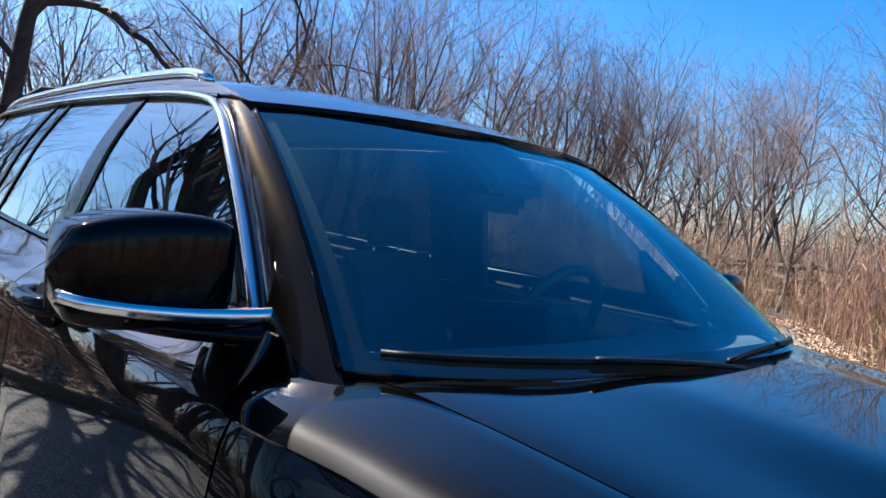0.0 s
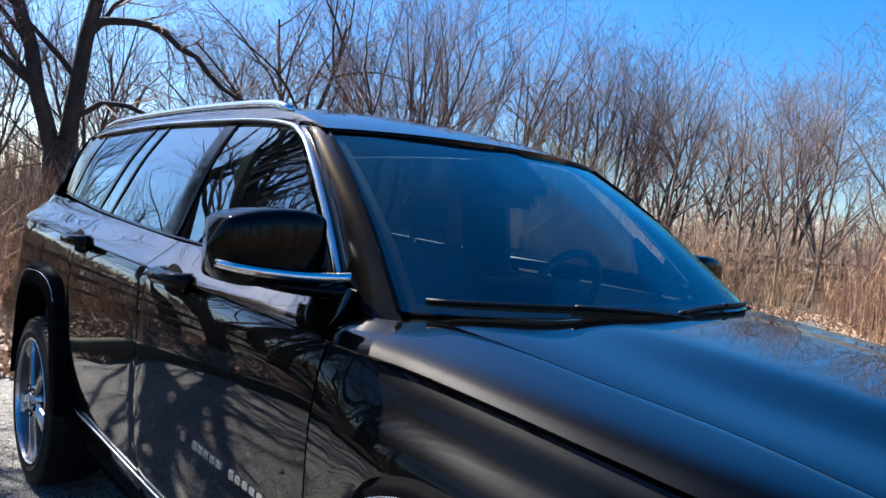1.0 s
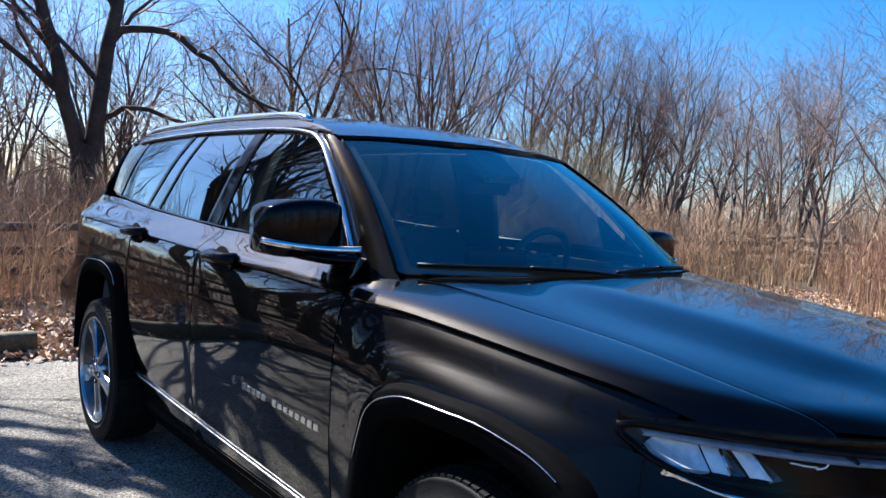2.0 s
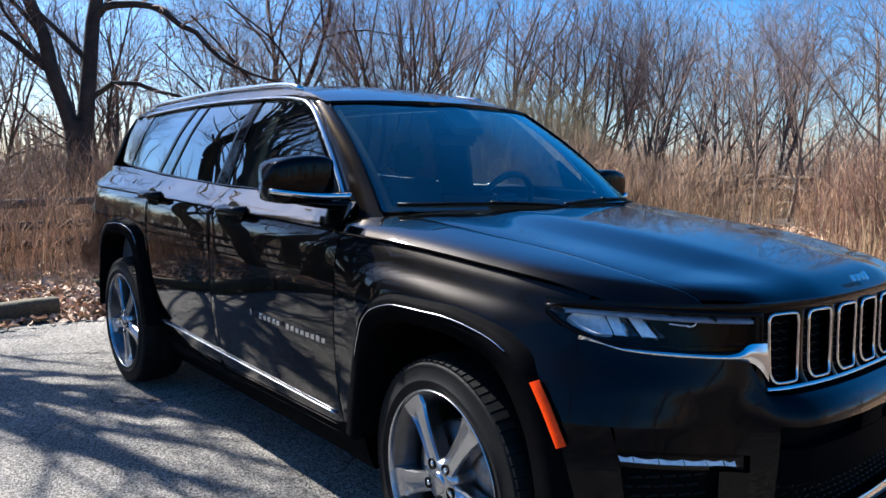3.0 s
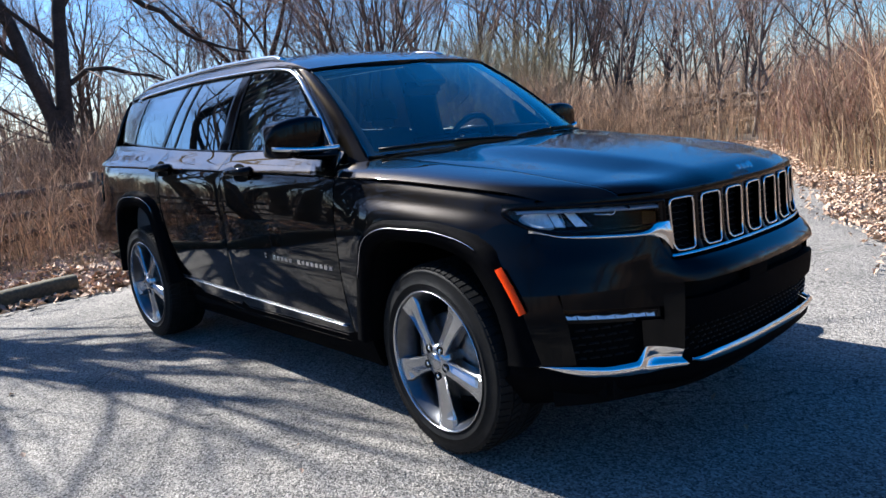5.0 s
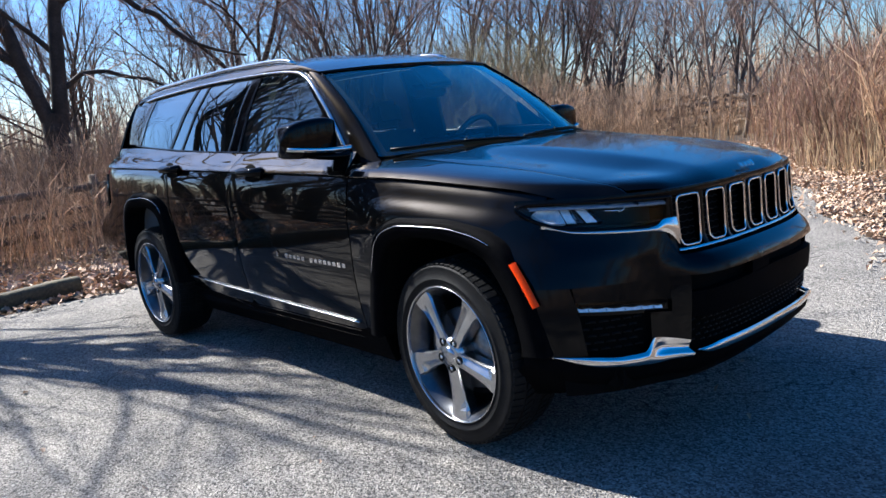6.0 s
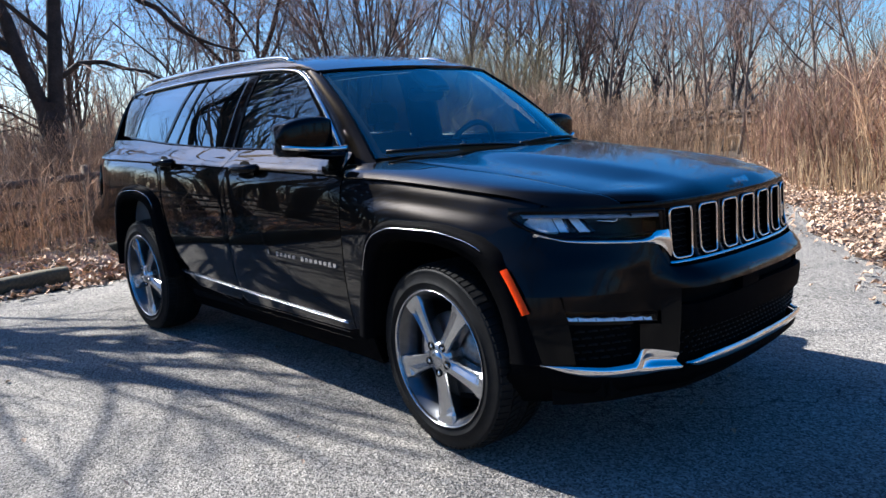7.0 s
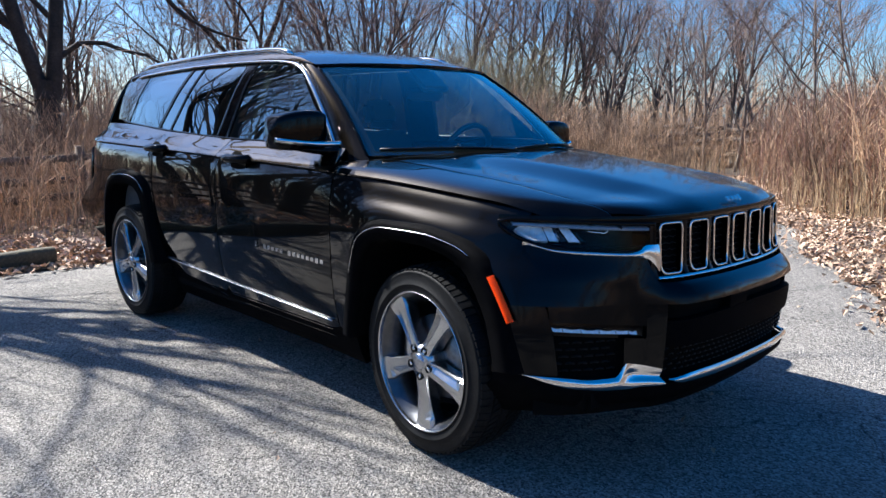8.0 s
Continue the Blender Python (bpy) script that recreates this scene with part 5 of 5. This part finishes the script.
tagged(new("road", fast("road", V.reshape(-1, 3)[used], remap[F], ASPHALT)), "worn pale grey asphalt road with coarse grit", "road", kind="structure")

# ---- trees ----
BIG = [tree_meshes(5, 2, 9.5, 0.20, (8, 7, 6, 5), 0.66, 0.04, BARK, 0.28, 0.12, 0.48, 0.2)]
SLIM = [tree_meshes(20 + k, 2 + k % 3, 6.2 + 0.6 * (k % 3), 0.060 + 0.008 * k, (9, 8, 6), 0.58, 0.05, BARK_MID if k % 3 else BARK_PALE, 0.16, 0.12, twig=0.0034) for k in range(6)]
PLAIN = [tree_meshes(60 + k, 2 + k, 6.0, 0.085, (8, 6, 4), 0.55, 0.07, BARK_MID, 0.18, 0.13, twig=0.0025) for k in range(2)]
POLE = [tree_meshes(40 + k, 1, 5.6 + 0.5 * k, 0.065, (14, 7, 5), 0.6, 0.08, BARK_PALE, 0.2, 0.09, twig=0.003) for k in range(3)]
MIDDLE = [tree_meshes(81 + k, 1 + k, 8.2, 0.16, (8, 5, 4, 2), 0.46, 0.10, BARK, 0.18, 0.12, 0.48, 0.28, 0.003) for k in range(2)]
SHADE = [tree_meshes(71 + k, 1, 17.0, 0.20, (12, 8, 6, 3), 0.55, 0.03, BARK, 0.10, 0.09, 0.44, 0.45, 0.004) for k in range(2)]
EYE = np.array((2.0, -2.7))


def bearing(deg, dist):
    a = radians(deg)
    return EYE[0] + dist * math.cos(a), EYE[1] + dist * math.sin(a)


def put(kind, k, deg, dist, size=1.0, turn=0.0, label="bare grey tree with fine twigs among dry brush"):
    x, y = bearing(deg, dist)
    m = pose(x, y, float(bumpy(np.array(x), np.array(y))), 0, 0, turn) @ Matrix.Scale(size, 4)
    return tree(kind[k % len(kind)], m, label)


def old_tree():
    """The old tree behind the fence: a stout trunk that forks low, with long limbs that arch over the fence."""
    r = np.random.default_rng(8)
    kids = (6, 6, 5, 4)
    segs = [[] for _ in range(6)]

    def limb(level, pts, r0, r1, shoots, up=0.0, reach=0.3):
        q = spline(pts, 12)
        q[1:-1] += r.normal(0, 0.02, (11, 3))
        rad = np.linspace(r0, r1, 13)
        for k in range(12):
            segs[level].append((q[k], q[k + 1], rad[k], rad[k + 1]))
        total = np.linalg.norm(np.diff(q, axis=0), axis=1).sum()
        for k in range(shoots):
            u = 0.18 + 0.8 * (k + r.random()) / shoots
            i = min(int(u * 12), 11)
            d = q[i + 1] - q[i]
            side = np.cross(d / np.linalg.norm(d), r.normal(0, 1, 3))
            w = d / np.linalg.norm(d) * 0.8 + side / (np.linalg.norm(side) + 1e-9) * 0.8 + np.array((0, 0, 0.15))
            grow(r, q[i], w / np.linalg.norm(w), total * reach * (1.2 - 0.6 * u), max(rad[i] * 0.42, 0.006), level + 1, 4, segs, 0.6, up, kids, 0.15, 0.42, 0.2)

    # bole and its two stems
    limb(0, [(0, 0, -0.3), (0.0, -0.02, 0.9), (0, 0.0, 2.1)], 0.25, 0.20, 0)
    limb(0, [(0, -0.06, 1.75), (0.0, -0.30, 2.7), (0.05, -0.62, 4.0), (0.1, -1.2, 6.0), (0.1, -1.5, 9.0)], 0.145, 0.03, 9, 0.03, 0.28)
    limb(0, [(0, 0.08, 1.75), (0.0, 0.22, 3.0), (-0.05, 0.42, 4.6), (0.0, 0.80, 7.0), (0.1, 1.0, 10.0)], 0.155, 0.03, 9, 0.03, 0.28)
    # long arching limbs
    limb(1, [(0, 0.40, 4.1), (0.15, 1.1, 4.25), (0.3, 2.0, 3.75), (0.4, 2.7, 3.15), (0.5, 3.6, 2.9)], 0.075, 0.02, 12, -0.06, 0.24)
    limb(1, [(0, 0.20, 2.5), (0.1, 0.75, 2.80), (0.2, 1.6, 2.62), (0.3, 2.3, 2.25), (0.35, 2.8, 2.2)], 0.055, 0.014, 10, -0.06, 0.26)
    limb(1, [(0, 0.55, 5.4), (-0.2, 1.6, 6.1), (-0.3, 3.0, 6.3), (-0.3, 4.6, 5.7)], 0.07, 0.015, 12, 0.0, 0.3)
    limb(1, [(0, -0.35, 2.9), (0.2, -1.2, 3.6), (0.3, -2.4, 4.2)], 0.07, 0.015, 8, 0.0, 0.3)

    def pack(levels, sides):
        out = []
        for lv in levels:
            a = segs[lv]
            if a:
                out.append(sticks([q[0] for q in a], [q[1] for q in a], np.maximum([q[2] for q in a], 0.003), np.maximum([q[3] for q in a], 0.0022), sides))
        return join(out)
    tv, tf = pack((0, 1), 9)
    cv, cf = pack((2, 3, 4, 5), 3)
    return fast("trunk", tv, tf, BARK), fast("crown", cv, cf, TWIG, False)


x, y = bearing(164.7, 15.6)
tree(old_tree(), pose(x, y, 0, 0, 0, -15), "old dark forked bare tree behind a rail fence")
put(BIG, 0, 152.5, 27, 0.82, 10, "large dark bare tree with spreading limbs")
for k, (deg, dist, size) in enumerate(((147.0, 24, 0.92), (144.5, 27, 1.0), (141, 26, 0.98), (138, 30, 1.05), (135, 29, 1.0), (131.5, 33, 1.0), (121.5, 31, 0.95), (149.5, 33, 0.95), (158, 30, 0.8), (162, 34, 0.8), (126.5, 36, 0.95), (128.5, 29, 0.85), (133, 27, 0.9), (123.5, 32, 0.9), (118.5, 33, 0.85), (114, 31, 0.8), (116, 30, 0.8), (143, 22, 0.8), (139.5, 23, 0.8), (154.5, 25, 0.85), (170, 30, 0.9), (174, 27, 0.85), (178.5, 25, 0.85), (163.5, 28, 0.85), (181, 31, 0.95))):
    put(SLIM, k, deg, dist, size, 57 * k)
for k, (deg, dist, size) in enumerate(((117.5, 19, 0.68), (113.5, 16.5, 0.62), (110.5, 15.5, 0.6), (119.5, 21, 0.72), (107, 15, 0.62), (125, 24, 0.85), (115.5, 20, 0.7), (109, 18, 0.66))):
    put(POLE, k, deg, dist, size, 77 * k, "slender pale-barked bare tree")
for k, (deg, dist, size) in enumerate(((120.9, 26, 0.85), (125.4, 28, 0.9), (145.3, 24, 1.0))):
    put(PLAIN, k, deg, dist, size, 47 * k, "dark multi-stemmed bare tree")
for k in range(9):
    put(PLAIN, k, 100 + 75 * ((k * 0.618) % 1), 34 + 26 * ((k * 0.377) % 1), 0.9 + 0.25 * ((k * 0.23) % 1), 33 * k)
# trees on the open side, that throw the dappled shade and stand in the reflections
for k, (x, y, size, turn) in enumerate(((-12.6, -7.6, 1.0, 0), (-16.2, -9.3, 1.05, 120), (-8.0, -17.5, 0.9, 200), (7, -18, 0.8, 300), (-10.2, -9.2, 0.9, 80))):
    tree(SHADE[k % 2], pose(x, y, 0, 0, 0, turn) @ Matrix.Scale(size, 4), "large dark bare tree with spreading limbs")
for k, (x, y, size, turn) in enumerate(((-10.2, -4.6, 0.95, 20), (-9.4, -6.0, 1.1, 140), (-12.6, -6.4, 1.2, 250), (-8.4, -4.6, 0.85, 310))):
    tree(MIDDLE[k % 2], pose(x, y, 0, 0, 0, turn) @ Matrix.Scale(size, 4), "dark bare tree with spreading limbs")
for k, (x, y, size) in enumerate(((-18, -11.5, 1.4), (-20, -15, 1.6), (-24, -12, 1.7), (-14, -14.0, 1.2))):
    tree(SLIM[k % 6], pose(x, y, 0, 0, 0, 71 * k) @ Matrix.Scale(size, 4), "slender bare tree with fine twigs")
for k in range(30):
    a, d = radians(185 + 270 * ((k * 0.618) % 1)), 14 + 16 * ((k * 0.377) % 1)
    tree(PLAIN[k % 2], pose(d * math.cos(a), d * math.sin(a) - 1, 0, 0, 0, 41 * k) @ Matrix.Scale(0.85, 4), "bare grey tree with fine twigs among dry brush")

# ---- brush: stems and twigs nobody could count ----
def brush(name, seed, count, lo, hi, d0, d1, height, material, label, dens=1.6, twigs=7, rad=0.006):
    r = np.random.default_rng(seed)
    deg = lo + (hi - lo) * r.random(count)
    dist = d0(deg) + (d1 - d0(deg)) * r.random(count) ** dens
    x, y = EYE[0] + dist * np.cos(np.radians(deg)), EYE[1] + dist * np.sin(np.radians(deg))
    keep = on_road(x, y) < -0.35
    x, y = x[keep], y[keep]
    n = len(x)
    z = bumpy(x, y) - 0.05
    h = height * tall(deg[keep]) * (0.35 + 0.65 * r.random(n))
    lean = r.normal(0, 0.13, (n, 2))
    base = np.stack([x, y, z], 1)
    mid = base + np.stack([lean[:, 0] * h * 0.5, lean[:, 1] * h * 0.5, h * 0.5], 1)
    tip = mid + np.stack([(lean[:, 0] + r.normal(0, 0.16, n)) * h * 0.5, (lean[:, 1] + r.normal(0, 0.16, n)) * h * 0.5, h * 0.5], 1)
    rr = rad * (0.6 + 0.9 * r.random(n))
    out = [sticks(base, mid, rr, rr * 0.75), sticks(mid, tip, rr * 0.75, rr * 0.3)]
    for k in range(twigs):
        u = 0.25 + 0.7 * r.random(n)[:, None]
        q = np.where(u < 0.5, base + (mid - base) * u * 2, mid + (tip - mid) * (u * 2 - 1))
        w = r.normal(0, 0.42, (n, 3))
        w[:, 2] = w[:, 2] * 0.5 + 0.75
        e = q + w * np.minimum(h * 0.24, 0.45)[:, None]
        out.append(sticks(q, e, rr * 0.5, rr * 0.2))
    V, F = join(out)
    return tagged(new(name, fast(name, V, F, material, False)), label, "brush", kind="stuff")


def tall(deg):
    return np.interp(deg, (96, 108, 114, 125, 130, 150, 160, 182, 190), (1.0, 0.92, 0.72, 0.75, 1.0, 1.0, 0.8, 0.75, 1.0))


def verge(deg):
    return np.interp(deg, (95, 105, 112, 118, 125, 135, 150, 160, 170, 185), (10.5, 10.5, 12.5, 14, 15, 15, 14, 13.2, 12.9, 12.6))


brush("brush", 1, 10000, 96, 182, verge, 30, 2.2, BRUSH, "dense brown leafless brush with thin stems", 1.6, 9, 0.0075)
brush("brush", 2, 1300, 96, 116, verge, 19, 2.2, RED_BRUSH, "tall reddish leafless saplings and canes", 1.2, 6, 0.006)
brush("dry_grass", 3, 14000, 96, 182, lambda d: verge(d) - 0.6, 30, 1.15, GRASS, "tall dry straw-coloured grass", 1.5, 1, 0.004)
brush("brush", 4, 5000, 183, 455, lambda d: 0 * d + 13, 26, 2.6, BRUSH, "dense brown leafless brush with thin stems", 1.2, 4, 0.008)


def far_woods():
    """Distant bare woods that close the view all round."""
    r = np.random.default_rng(12)
    n = 5200
    a, d = r.random(n) * 6.283, 62 + 70 * r.random(n)
    base = np.stack([d * np.cos(a), d * np.sin(a), np.zeros(n)], 1)
    h = (3.0 + 3.5 * r.random(n)) * (1 + 0.25 * np.sin(5 * a) + 0.15 * np.sin(13 * a))
    tip = base + np.stack([r.normal(0, 0.5, n), r.normal(0, 0.5, n), h], 1)
    out = [sticks(base, tip, np.full(n, 0.10), np.full(n, 0.03))]
    for k in range(9):
        u = (0.15 + 0.8 * r.random(n))[:, None]
        q = base + (tip - base) * u
        e = q + np.stack([r.normal(0, 0.9, n), r.normal(0, 0.9, n), 0.3 + 1.2 * r.random(n)], 1)
        out.append(sticks(q, e, np.full(n, 0.035), np.full(n, 0.012)))
    V, F = join(out)
    return tagged(new("far_woods", fast("far_woods", V, F, BRUSH, False)), "distant brown leafless woods", "woods", kind="stuff")


far_woods()

# ---- fence, edging timber, fallen leaves ----
fence = holder("fence", (-8.7, 0, 0), "weathered brown split-rail wooden fence in dry brush", "fence")
r = np.random.default_rng(3)
posts = [(-0.02 + 0.03 * k, -7.0 + 2.5 * k) for k in range(12)]
for x, y in posts:
    b = Build()
    z0 = float(bumpy(np.array(x - 8.7), np.array(y))) - 0.1
    b.tube([(x, y, z0), (x + r.normal(0, 0.01), y, z0 + 0.6), (x + r.normal(0, 0.02), y, z0 + 1.13)], [0.065, 0.06, 0.058], 7)
    part("post", b, FENCE_WOOD, fence)
for (x0, y0), (x1, y1) in zip(posts[:-1], posts[1:]):
    for z in (0.36, 0.62, 0.86):
        b = Build()
        w0, w1 = r.normal(0, 0.02, 2)
        b.tube([(x0 + 0.02, y0 - 0.1, z + w0), ((x0 + x1) / 2 + 0.02, (y0 + y1) / 2, z + (w0 + w1) / 2 - 0.02), (x1 + 0.02, y1 + 0.1, z + w1)], [0.035, 0.05, 0.035], 6, True, 1.3)
        part("rail", b, FENCE_WOOD, fence)


fence = holder("fence", (0, 0, 0), "weathered brown rail fence far behind the brush", "fence")
posts = [bearing(124 - 2.6 * k, 24.5 - 0.9 * k) for k in range(8)]
for x, y in posts:
    b = Build()
    b.tube([(x, y, -0.15), (x + r.normal(0, 0.02), y, 1.2)], [0.08, 0.07], 7)
    part("post", b, FENCE_WOOD, fence)
for (x0, y0), (x1, y1) in zip(posts[:-1], posts[1:]):
    for z in (0.42, 0.74, 1.05):
        b = Build()
        w0, w1 = r.normal(0, 0.03, 2)
        b.tube([(x0, y0, z + w0), ((x0 + x1) / 2, (y0 + y1) / 2, z + (w0 + w1) / 2 - 0.02), (x1, y1, z + w1)], [0.045, 0.055, 0.045], 6, True, 1.3)
        part("rail", b, FENCE_WOOD, fence)


def timber(y0, y1, x, turn):
    b = Build()
    L = y1 - y0
    P = []
    for v in np.linspace(0, 1, 12):
        P.append([(0.085 * sx + 0.01 * math.sin(9 * v + sx), L * (v - 0.5), 0.09 * sz + 0.008 * math.sin(14 * v + sz)) for sx, sz in ((-1, -1), (1, -1), (1.05, 0.6), (0.8, 1), (-0.8, 1), (-1.05, 0.6), (-1, -1))])
    b.grid(np.array(P), 0)
    n = len(P[0]) - 1
    for row in (P[0], P[-1]):
        b.add(row[:n], [tuple(range(n))])
    return thing("edging_timber", b, TIMBER, "dark mossy weathered timber edging beside the road", "timber", "timbers along the road", at=pose(x, (y0 + y1) / 2, 0.06, 0, 0, turn))


timber(-5.6, -3.2, -5.35, 8)
timber(-3.15, -0.75, -5.62, 2)


def leaves(name, seed, n, area, size, label, lift=0.012):
    """Curled dead leaves, two bent halves each."""
    r = np.random.default_rng(seed)
    x, y = area(r, n)
    n = len(x)
    z = np.where(on_road(x, y) > 0, 0.0, bumpy(x, y)) + lift + 0.02 * r.random(n) * (on_road(x, y) < 0)
    a, t = r.random(n) * 6.283, r.normal(0, 0.45, (n, 2))
    L = size * (0.6 + 0.8 * r.random(n))
    d = np.stack([np.cos(a), np.sin(a), t[:, 0]], 1) * L[:, None]
    w = np.stack([-np.sin(a), np.cos(a), t[:, 1]], 1) * (L * 0.38)[:, None]
    c = np.stack([x, y, z], 1)
    curl = np.array((0, 0, 1.0)) * (L * (0.1 + 0.3 * r.random(n)))[:, None]
    V = np.stack([c - d / 2, c + w + curl, c + d / 2, c - w + curl], 1).reshape(-1, 3)
    o = np.arange(n)[:, None] * 4
    F = np.concatenate([o + np.array([0, 2, 1]), o + np.array([0, 3, 2])])
    return tagged(new(name, fast(name, V, F, LEAF, False)), label, "leaves", kind="stuff")


def verge_area(x0, x1, y0, y1):
    def f(r, n):
        x, y = x0 + (x1 - x0) * r.random(n), y0 + (y1 - y0) * r.random(n)
        k = on_road(x, y) < 0.05 + 0.25 * (r.random(n) < 0.12)
        return x[k], y[k]
    return f


leaves("fallen_leaves", 1, 60000, verge_area(-11, -5.0, -5, 5), 0.07, "brown fallen leaves on the verge")
leaves("fallen_leaves", 2, 90000, verge_area(-6.5, 6.0, 2.2, 14), 0.05, "brown fallen leaves on the verge")
leaves("fallen_leaves", 3, 70, lambda r, n: (-5 + 6 * r.random(n), -3 + 8 * r.random(n)), 0.028, "few small leaves on the asphalt", 0.004)

# loose olive undergrowth among the bare trees
brush("undergrowth", 7, 700, 128.5, 138.5, lambda d: 22 + 0.25 * np.abs(d - 133), 27, 4.0, OLIVE, "loose olive-brown leafless undergrowth among bare trees", 1.0, 16, 0.009)
brush("brush", 5, 700, 163, 184, lambda d: 0 * d + 9.6, 12.5, 1.5, BRUSH, "thin brown brush before a rail fence", 1.0, 9, 0.0065)
brush("dry_grass", 6, 3000, 157, 184, lambda d: 0 * d + 8.8, 13, 0.32, GRASS, "short dry grass beside the road", 1.0, 1, 0.0035)
